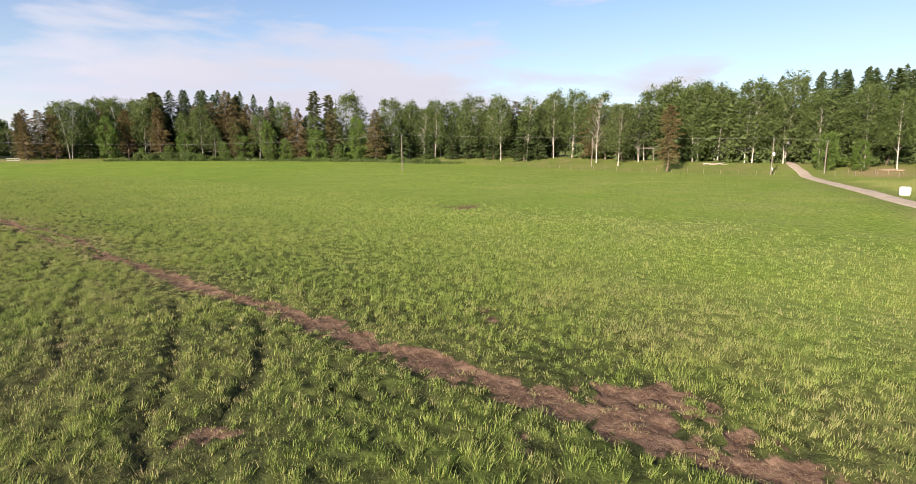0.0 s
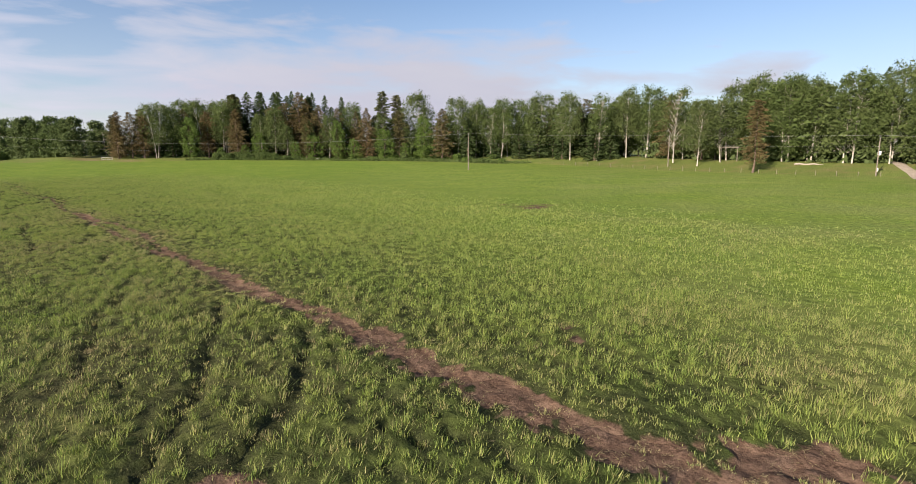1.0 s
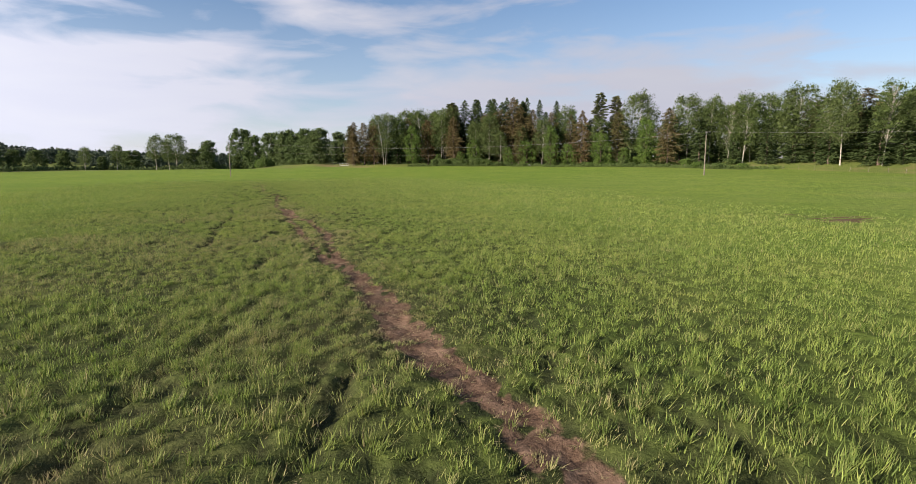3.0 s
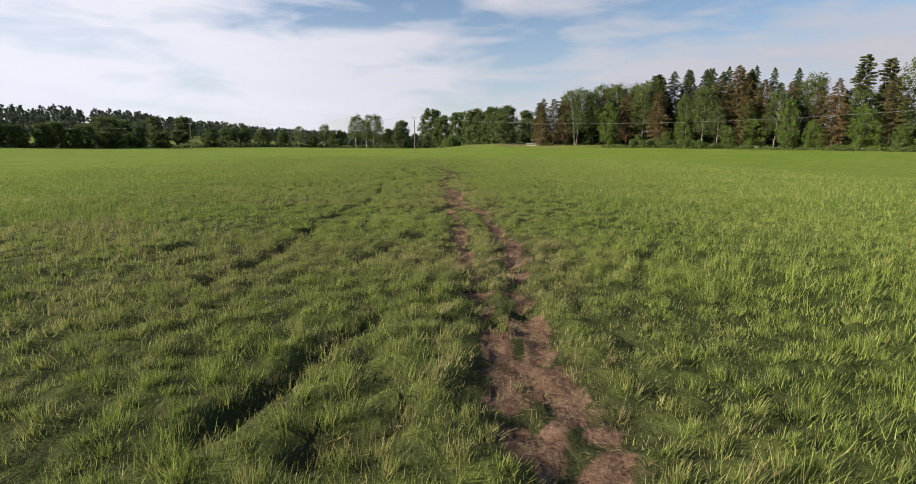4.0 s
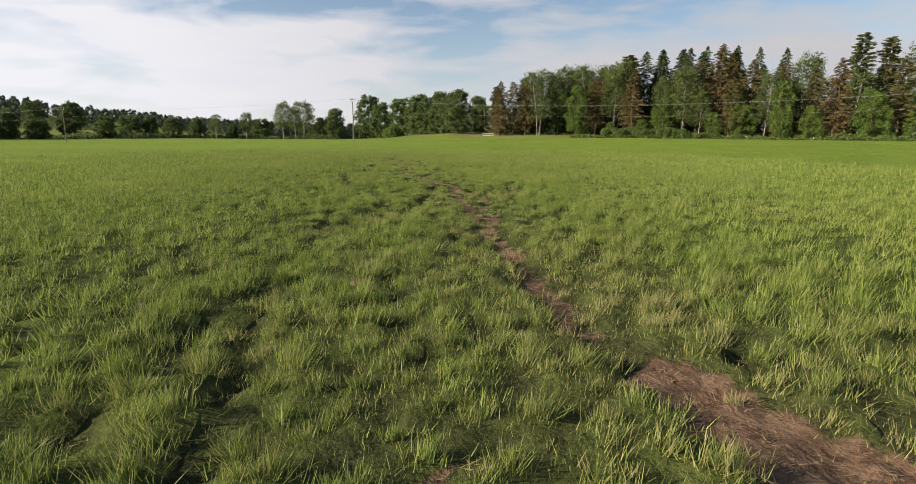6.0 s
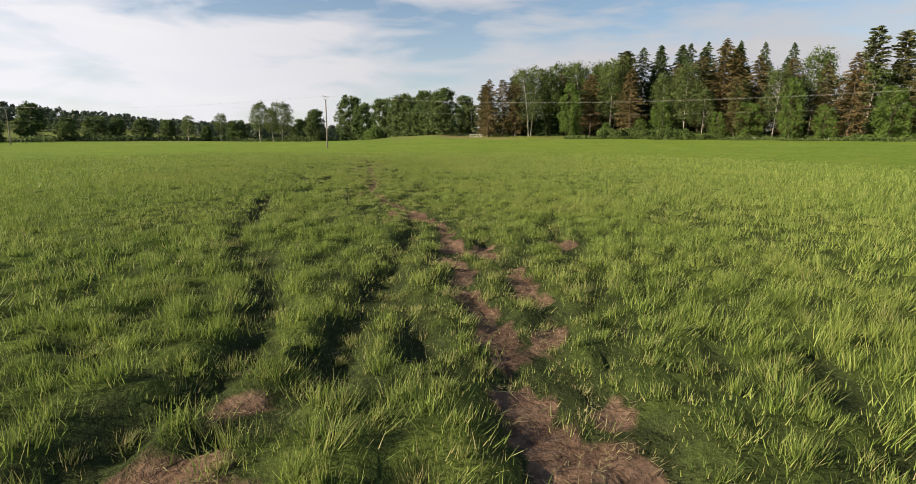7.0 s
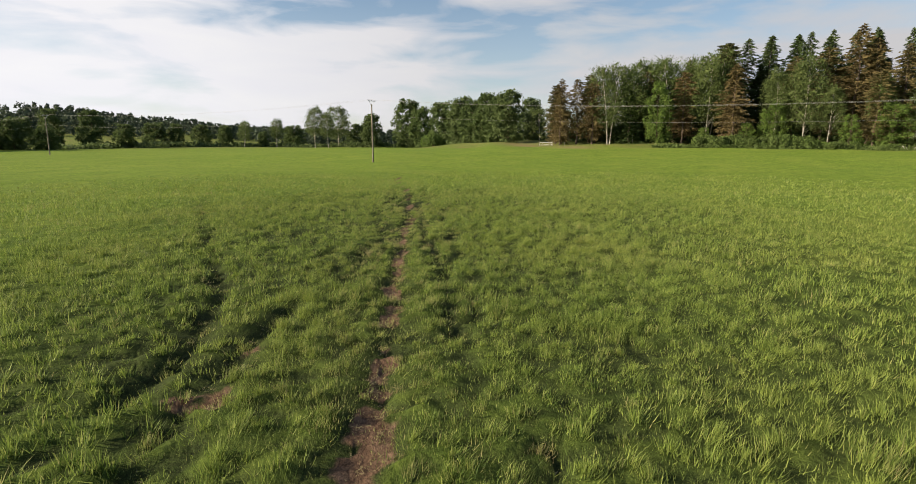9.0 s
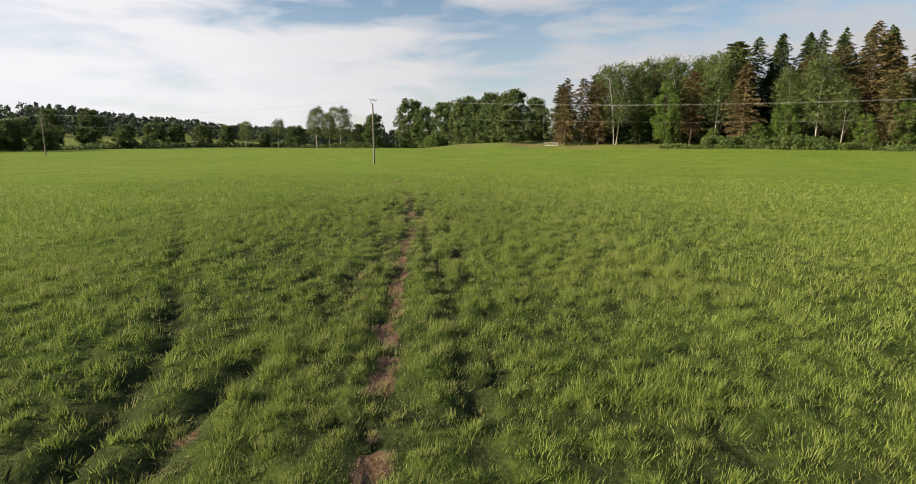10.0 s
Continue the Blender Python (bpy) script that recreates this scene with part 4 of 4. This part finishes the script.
for k in range(84):
    x, y = beside(22 + 4.3 * k + rng.uniform(-2, 2), rng.uniform(21, 33))
    if x > -168 or (x > -197 and y > 217):
        dark = -152 < x < -92 or x > 92
        pick = ("inner_spruce", "inner_spruce", "spruce")[int(rng.integers(3))] if dark else ("inner_birch", "inner_birch", "inner_spruce", "brown")[int(rng.integers(4))] if x < 45 else "inner_birch"
        plant(pick, x, y, edge_top(x) - rng.uniform(0.3, 3.2), 1.15)
for k in range(58):
    x, y = beside(10 + 6.4 * k + rng.uniform(-2, 2), rng.uniform(36, 62))
    if x > -172 or (x > -197 and y > 222):
        plant("inner_spruce" if rng.uniform() < 0.65 else "inner_birch", x, y, edge_top(x) - rng.uniform(2.5, 6.0), 1.4)
for k in range(16):                            # behind the far trees, where the wood thins out
    plant("inner_birch" if k % 3 else "inner_spruce", -188 - 9.0 * k + rng.uniform(-4, 4), 214 + 5.2 * k + rng.uniform(-6, 10), rng.uniform(14.0, 17.5), 1.3)


for x, y, top in ((-151.5, 233, 20.0), (-155, 241, 22.0), (-159, 249, 21.0), (-147, 238, 22.5), (-144, 231, 19.0)):
    plant("inner_spruce", x, y, top, 1.7)


# the wood closes behind the birches on the bank
for x, y, top in ((22, 222, 23.0), (27, 226, 24.0), (17, 224, 22.0), (31, 216, 22.5), (37, 210, 23.5), (12, 228, 23.0), (43, 204, 23.0), (24, 232, 24.0), (5, 230, 22.0)):
    plant("inner_spruce" if top < 23 else "inner_birch", x, y, top, 1.5)


for k in range(34):                            # young spruces close behind the edge
    x, y = beside(150 + 6.2 * k + rng.uniform(-2, 2), rng.uniform(13, 20))
    if x > -170:
        plant("inner_spruce", x, y, edge_top(x) - rng.uniform(6.0, 12.0), 1.5)


def leaf_heap(r, wide, high, each, size):
    """Sprays of leaves heaped into a shrub."""
    lumps = []
    for k in range(9):
        a, d = r.uniform(0, 6.3), wide * r.uniform(0.0, 0.62)
        lumps.append(ball(each, r, 0.5) * np.array([0.45 * wide, 0.45 * wide, 0.42 * high]) + (d * math.cos(a), d * math.sin(a), high * r.uniform(0.35, 0.62)))
    p = np.concatenate(lumps)
    p[:, 2] = np.abs(p[:, 2])
    return leaves(p, size, r)


def make_shrub(seed, material):
    r = np.random.default_rng(seed)
    ob = new("shrub")
    stems = [tube([(0.1 * k - 0.2, 0.1, -0.2), (0.4 * k - 0.8, 0.3 * (k % 2), 1.6)], [0.05, 0.015], 4) for k in range(5)]
    mesh_object("stems", *joined(stems), M_BARK, ob, True)
    mesh_object("foliage", *leaf_heap(r, 2.2, 3.0, 80, 0.24), material, ob)
    return tagged(ob, "leafy green shrub in the hedge along the field", "shrub", "hedge shrubs")


SHRUBS = [make_shrub(61, M_SHRUB), make_shrub(62, M_SHRUB), make_shrub(63, M_BRIGHT)]
first = [True] * 3


def shrub(x, y, high, wide, pick):
    m = pose(x, y, float(land(x, y)) - 0.1, 0, 0, float(rng.uniform(0, 360))) @ Matrix.Diagonal((wide, wide, high / 3.0, 1))
    if first[pick]:
        first[pick] = False
        SHRUBS[pick].matrix_basis = m
    else:
        copy_thing(SHRUBS[pick], Matrix.Identity(4)).matrix_basis = m


for k in range(15):                            # the dense clump before the wood
    x, y = beside(281 + 1.7 * k, rng.uniform(0, 4))
    shrub(x, y, rng.uniform(2.8, 3.8), 1.0, int(k % 2))
for k in range(12):                            # the clump by the far trees
    shrub(-236 - 2.6 * k + rng.uniform(-2, 2), 196 + 1.6 * k + rng.uniform(-4, 4), rng.uniform(4.0, 5.6), 1.3, k % 3)
for k in range(70):                            # scattered along the hedge and under the trees
    x, y = beside(186 + 1.75 * k + rng.uniform(-1.5, 1.5), rng.uniform(-1.0, 12.0))
    shrub(x, y, rng.uniform(0.9, 2.2) + (1.8 * rng.uniform() if k % 4 == 0 else 0), rng.uniform(0.6, 1.1), int(rng.integers(3)))
for k in range(34):                            # brambles and saplings at the foot of the wood
    x, y = beside(12 + 7.6 * k + rng.uniform(-3, 3), rng.uniform(13, 24))
    if not -22 < x < 90:
        shrub(x, y, rng.uniform(2.0, 5.5), rng.uniform(0.9, 1.6), int(rng.integers(3)))


def build_hedge_weeds():
    r = np.random.default_rng(71)
    spots = []
    for k in range(14000):
        u = r.uniform(176, 316)
        x, y = beside(u, r.normal(1.5, 1.6))
        spots.append((x, y, float(r.uniform(0.0, 1.0) ** 1.3)))
    p = np.array(spots)
    tall = 0.9 + 0.7 * waves(p[:, 0], p[:, 1], 6.0, 72)
    p[:, 2] = land(p[:, 0], p[:, 1]) + p[:, 2] * np.clip(tall, 0.4, 2.0)
    ob = mesh_object("hedge_weeds", *leaves(p, 0.26, r), M_SHRUB)
    tagged(ob, "rank green weeds and low bushes along the field margin", "weeds", kind="stuff")


def build_far_woods():
    r = np.random.default_rng(81)
    heaps = []
    for k in range(1000):
        if k < 620:
            x, y = r.uniform(-830, -560), r.uniform(-330, 420)
        else:
            x, y = r.uniform(-640, -430), r.uniform(210, 620)
        z, h = float(land(x, y)), r.uniform(12, 18) * (1 - 0.30 * min(1, max(0, (y - 60) / 200))) if k < 620 else r.uniform(9, 13)
        n = 70
        t = r.uniform(0.08, 1.0, n)
        out = 3.6 * (1 - t) ** 0.7 + 0.4 if k % 3 else 4.2 * np.sin(np.pi * np.clip(t, 0.05, 0.97)) ** 0.5
        a = r.uniform(0, 6.3, n)
        heaps.append(np.stack([x + out * np.cos(a), y + out * np.sin(a), z + h * t], 1))
    # needle colour here includes painted haze
    ob = mesh_object("far_woods", *leaves(np.concatenate(heaps), 1.5, r), M_FAR_HAZE)
    tagged(ob, "distant dark conifer woods on a low ridge", "woods", kind="stuff")


def build_thicket():
    """Low growth under the trees across the field."""
    r = np.random.default_rng(75)
    line = np.array([(-285, -140), (-300, -60), (-325, 20), (-352, 85), (-385, 130), (-392, 185), (-350, 235), (-330, 262), (-262, 226), (-215, 206)], float)
    seg = r.integers(0, len(line) - 1, 13000)
    t = r.uniform(size=(13000, 1))
    p = line[seg] * (1 - t) + line[seg + 1] * t
    p = p + r.normal(0, 3.5, p.shape) + np.array([-6.0, 4.0])
    high = np.clip(2.2 + 1.8 * waves(p[:, 0], p[:, 1], 14.0, 76), 0.5, 5.0)
    z = land(p[:, 0], p[:, 1]) + high * r.uniform(size=len(p)) ** 1.2
    ob = mesh_object("thicket", *leaves(np.column_stack([p, z]), 0.75, r), M_OAK)
    tagged(ob, "dark green undergrowth beneath the trees across the field", "undergrowth", kind="stuff")


def build_underwood():
    """Dark young growth between the stems inside the wood."""
    r = np.random.default_rng(77)
    p = np.array([(*beside(u, out), 0.0) for u, out in zip(r.uniform(5, 400, 19000), r.uniform(22, 42, 19000))])
    p = p[(p[:, 0] > -186)]
    high = np.clip(5.6 + 3.2 * waves(p[:, 0], p[:, 1], 9.0, 78), 2.5, 9.5)
    p[:, 2] = land(p[:, 0], p[:, 1]) + high * r.uniform(size=len(p)) ** 1.1
    ob = mesh_object("underwood", *leaves(p, 1.0, r), M_OAK)
    tagged(ob, "dark young growth between the stems of the wood", "undergrowth", kind="stuff")


build_hedge_weeds()
build_underwood()
build_thicket()
build_far_woods()

# ---------------------------------------------------------------- power line
def merged(*pieces):
    return joined([(np.asarray(v), np.asarray(f)) for v, f in pieces])


def beam(a, b, half_w, half_h):
    """A squared timber from a to b."""
    a, b = Vector(a), Vector(b)
    way = (b - a).normalized()
    side = way.cross(Vector((0, 0, 1)))
    side = side.normalized() if side.length > 0.01 else Vector((1, 0, 0))
    up = side.cross(way)
    verts = [p + sx * half_w * side + sy * half_h * up for p in (a, b) for sx, sy in ((-1, -1), (1, -1), (1, 1), (-1, 1))]
    faces = [(0, 1, 5, 4), (1, 2, 6, 5), (2, 3, 7, 6), (3, 0, 4, 7), (0, 3, 2, 1), (4, 5, 6, 7)]
    return np.array([tuple(v) for v in verts]), np.array(faces)


def turned_shape(profile, at, sides=8):
    """A round body: radius and height pairs, standing at a place."""
    x, y, z = at
    return tube([(x + 1e-5 * k, y, z + h) for k, (r, h) in enumerate(profile)], [r for r, h in profile], sides)


INSULATOR = [(0.015, 0.0), (0.055, 0.03), (0.03, 0.06), (0.06, 0.09), (0.03, 0.12), (0.05, 0.15), (0.001, 0.17)]


def power_pole(x, y, high, turn, box=False, stay=False):
    """A tarred wooden pole with a steel crossarm on two braces, three insulators and a lower telephone bracket."""
    ob = new("power_pole")
    ob.matrix_basis = pose(x, y, float(land(x, y)), 0, 0, turn)
    mesh_object("pole", *tube([(0, 0, -0.3), (0, 0, 0.6), (0.02, 0, high * 0.5), (0.0, 0, high * 0.8), (0, 0, high - 0.75)], [0.15, 0.145, 0.125, 0.11, 0.10], 10), M_POLE, ob, True)
    for side in (-1, 1):
        mesh_object("brace", *beam((0, 0, high - 1.15), (0.62 * side, 0, high - 0.22), 0.03, 0.02), M_STEEL, ob)
    mesh_object("crossarm", *beam((-0.95, 0, high - 0.2), (0.95, 0, high - 0.2), 0.045, 0.04), M_STEEL, ob)
    for px in (-0.88, 0.0, 0.88):
        mesh_object("insulator", *turned_shape(INSULATOR, (px, 0, high - 0.16)), M_CERAMIC, ob, True)
    mesh_object("bracket", *beam((0, 0, high - 2.6), (0.0, 0.32, high - 2.55), 0.02, 0.02), M_STEEL, ob)
    if box:
        mesh_object("transformer", *turned_shape([(0.02, 0.0), (0.34, 0.02), (0.36, 0.10), (0.36, 0.80), (0.30, 0.88), (0.001, 0.9)], (0.45, -0.1, high * 0.52), 12), M_WRAP, ob, True)
        mesh_object("meter_box", *beam((0.22, -0.12, 1.3), (0.22, -0.12, 2.0), 0.2, 0.14), M_WRAP, ob)
    if stay:
        mesh_object("stay", *tube([(0, 0, high * 0.8), (2.4, 0.6, 0.0)], [0.012, 0.012], 4), M_STEEL, ob)
    return tagged(ob, "grey wooden power pole with a steel crossarm and wires", "power pole", "power line poles")


POLES = [(-430, 20, 9.5), (-345, 46, 9.4), (-252.9, 78.4, 10.5), (-152.6, 117.1, 10.4), (-26.0, 154.2, 9.9), (31, 184, 10.0), (70, 147, 9.4), (82.3, 146, 8.8)]
for k, (x, y, high) in enumerate(POLES):
    a, b = POLES[max(k - 1, 0)], POLES[min(k + 1, len(POLES) - 1)]
    power_pole(x, y, high, math.degrees(math.atan2(b[1] - a[1], b[0] - a[0])) + 90, box=k == 6, stay=k >= 6)


def span(p, q, sag, radius):
    pts = [Vector(p).lerp(Vector(q), t / 16) - Vector((0, 0, 4 * sag * (t / 16) * (1 - t / 16))) for t in range(17)]
    return tube(pts, [radius] * 17, 4)


for (x0, y0, h0), (x1, y1, h1) in zip(POLES[:-1], POLES[1:]):
    d = Vector((x1 - x0, y1 - y0, 0))
    far, side = d.length, Vector((-d.y, d.x, 0)).normalized()
    z0, z1 = float(land(x0, y0)) + h0, float(land(x1, y1)) + h1
    sag = 1.3 * (far / 110) ** 2
    for off, drop in ((-0.88, 0.0), (0.0, 0.0), (0.88, 0.0), (0.1, 2.55)):
        wire = mesh_object("wire", *span((x0 + side.x * off, y0 + side.y * off, z0 - drop), (x1 + side.x * off, y1 + side.y * off, z1 - drop), sag * (1.15 if drop else 1.5 if far > 120 else 1.0), 0.0065), M_WIRE, None, True)
        tagged(wire, "bare metal wire sagging between two power poles", "wire", "power line wires")

# ---------------------------------------------------------------- farm road, bale, fence, log
def build_road():
    pts = []
    for a, b in zip(ROAD[:-1], ROAD[1:]):
        n = max(2, int(np.hypot(*(b - a)) / 1.5))
        pts += [a + (b - a) * k / n for k in range(n)]
    pts = np.array(pts)
    way = np.gradient(pts, axis=0)
    way /= np.linalg.norm(way, axis=1)[:, None]
    side = np.stack([-way[:, 1], way[:, 0]], 1)
    rows = []
    for off, lift in ((-1.6, -0.2), (-1.15, 0.12), (-0.65, 0.08), (0.0, 0.16), (0.65, 0.08), (1.15, 0.12), (1.6, -0.2)):
        p = pts + side * (off + 0.10 * waves(pts[:, 0], pts[:, 1], 2.0, 91)[:, None])
        rows.append(np.column_stack([p, stand(p[:, 0], p[:, 1]) + lift + 0.02 * waves(p[:, 0], p[:, 1], 1.2, 92)]))
    n = len(pts)
    verts = np.concatenate(rows)
    i = (np.arange(len(rows) - 1)[:, None] * n + np.arange(n - 1)[None, :]).ravel()
    ob = mesh_object("road", verts, np.stack([i, i + 1, i + 1 + n, i + n], 1), M_GRAVEL, None, True)
    tagged(ob, "pale gravel farm road running into the wood", "road", kind="structure")


build_road()


def wrapped_bale(x, y, turn):
    ob = new("round_bale")
    ob.matrix_basis = pose(x, y, float(stand(x, y)) + 0.62, 0, 0, turn)
    rim = [(0.05, -0.62), (0.45, -0.64), (0.60, -0.58), (0.66, -0.40), (0.655, 0.0), (0.66, 0.40), (0.60, 0.58), (0.45, 0.64), (0.05, 0.62)]
    v, f = tube([(h, 0.001 * k, 0) for k, (r, h) in enumerate(rim)], [r for r, h in rim], 20)
    v = v + 0.012 * np.random.default_rng(5).normal(size=v.shape)
    mesh_object("wrapping", v, f, M_WRAP, ob, True)
    flap = beam((0.2, 0.66, 0.1), (0.2, 0.70, -0.5), 0.25, 0.006)
    mesh_object("loose_film", *flap, M_WRAP, ob)
    return tagged(ob, "round silage bale wrapped in white film on mown grass", "bale")


wrapped_bale(58.6, 83.4, -32)


def fence_post(x, y, high):
    ob = new("fence_post")
    ob.matrix_basis = pose(x, y, float(stand(x, y)), rng.uniform(-4, 4), rng.uniform(-4, 4), rng.uniform(0, 90))
    mesh_object("stake", *tube([(0, 0, -0.3), (0, 0, high * 0.6), (0.01, 0, high - 0.05), (0.01, 0, high)], [0.045, 0.04, 0.038, 0.012], 6), M_POLE, ob, True)
    return tagged(ob, "weathered wooden fence post on the grassy bank", "fence post", "fence posts")


for k in range(44):
    x, y = beside(28 + 4.2 * k, 0.4 + rng.uniform(-0.2, 0.2))
    if not 71 < x < 82:
        fence_post(x, y, 1.15)
for k in range(14):
    fence_post(88 + 2.6 * k, 146 - 0.9 * k + 0.3 * (k % 2), 1.3)


for k in range(7):
    fence_post(-169 - 2.4 * k, 187.5 + 0.9 * k, 1.2)


def field_gate(x, y, turn):
    """A barred wooden gate between two posts, with crossed braces."""
    ob = new("field_gate")
    ob.matrix_basis = pose(x, y, float(stand(x, y)), 0, 0, turn)
    for side in (-1, 1):
        mesh_object("post", *beam((1.9 * side, 0, -0.3), (1.9 * side, 0, 1.35), 0.07, 0.07), M_WOOD, ob)
        mesh_object("stile", *beam((1.72 * side, 0, 0.25), (1.72 * side, 0, 1.15), 0.05, 0.03), M_PAINT, ob)
        mesh_object("brace", *beam((1.66 * side, 0.035, 1.02), (0.08 * side, 0.035, 0.42), 0.04, 0.015), M_PAINT, ob)
    for z in (0.35, 1.08):
        mesh_object("rail", *beam((-1.67, 0, z), (1.67, 0, z), 0.03, 0.055), M_PAINT, ob)
    return tagged(ob, "white-painted wooden field gate at the foot of browned spruces", "gate")


field_gate(-178, 190.2, 41)


def pole_frame(x, y, turn):
    """Two tall posts with a beam across them."""
    ob = new("timber_frame")
    ob.matrix_basis = pose(x, y, float(stand(x, y)), 0, 0, turn)
    for side in (-1, 1):
        mesh_object("post", *tube([(2.3 * side, 0, -0.3), (2.3 * side, 0.02, 2.0), (2.3 * side, 0, 4.1)], [0.12, 0.11, 0.10], 8), M_POLE, ob, True)
    mesh_object("crossbeam", *beam((-2.7, 0, 4.2), (2.7, 0, 4.2), 0.12, 0.12), M_POLE, ob)
    return tagged(ob, "grey timber frame of two posts and a crossbeam among birches", "frame")


pole_frame(48.1, 183.4, -33)


def sand_heap(x, y, turn):
    bm = bmesh.new()
    bmesh.ops.create_icosphere(bm, subdivisions=3, radius=1.0)
    for v in bm.verts:
        bump = 1 + 0.22 * noise.noise(v.co * 1.7 + Vector((4, 0, 0)))
        v.co = Vector((v.co.x * 2.7 * bump, v.co.y * 1.4 * bump, max(v.co.z, -0.2) * 0.34 * bump))
    ob = new("sand_heap", bpy.data.meshes.new("sand_heap"))
    bm.to_mesh(ob.data)
    bm.free()
    ob.data.materials.append(M_SAND)
    ob.matrix_basis = pose(x, y, float(stand(x, y)), 0, 0, turn)
    return tagged(ob, "low heap of pale bare sand on the grassy bank", "sand")


sand_heap(100.3, 149.4, -25)


def fallen_log(x, y, turn, length):
    ob = new("fallen_log")
    ob.matrix_basis = pose(x, y, float(stand(x, y)) + 0.22, 0, 0, turn)
    pts = [(length * (k / 6 - 0.5), 0.25 * math.sin(1.3 * k), 0.12 * math.sin(2 * k)) for k in range(7)]
    mesh_object("stem", *tube(pts, [0.30, 0.28, 0.26, 0.24, 0.20, 0.15, 0.08], 8), M_WOOD, ob, True)
    mesh_object("branch", *tube([pts[4], (pts[4][0] + 1.2, 0.9, 0.5)], [0.10, 0.03], 5), M_WOOD, ob, True)
    return tagged(ob, "pale barkless fallen tree lying on the grassy bank", "log")


fallen_log(64, 168, -20, 6.5)


def boulder(x, y, size, seed):
    r = np.random.default_rng(seed)
    bm = bmesh.new()
    bmesh.ops.create_icosphere(bm, subdivisions=2, radius=size)
    for v in bm.verts:
        v.co *= 1 + 0.28 * noise.noise(v.co / size + Vector((seed, 0, 0)))
        v.co.z *= 0.65
    ob = new("boulder", bpy.data.meshes.new("boulder"))
    bm.to_mesh(ob.data)
    bm.free()
    ob.data.materials.append(M_ROCK)
    ob.matrix_basis = pose(x, y, float(stand(x, y)) + 0.2 * size, 0, 0, float(r.uniform(0, 360)))
    return tagged(ob, "pale grey boulder among weeds at the wood's edge", "boulder", "boulders")


for x, y, size, seed in ((-101, 216, 1.1, 1), (-98.5, 216.4, 0.8, 2), (-84, 216.5, 0.9, 3), (-60, 215, 0.8, 4)):
    boulder(x, y, size, seed)
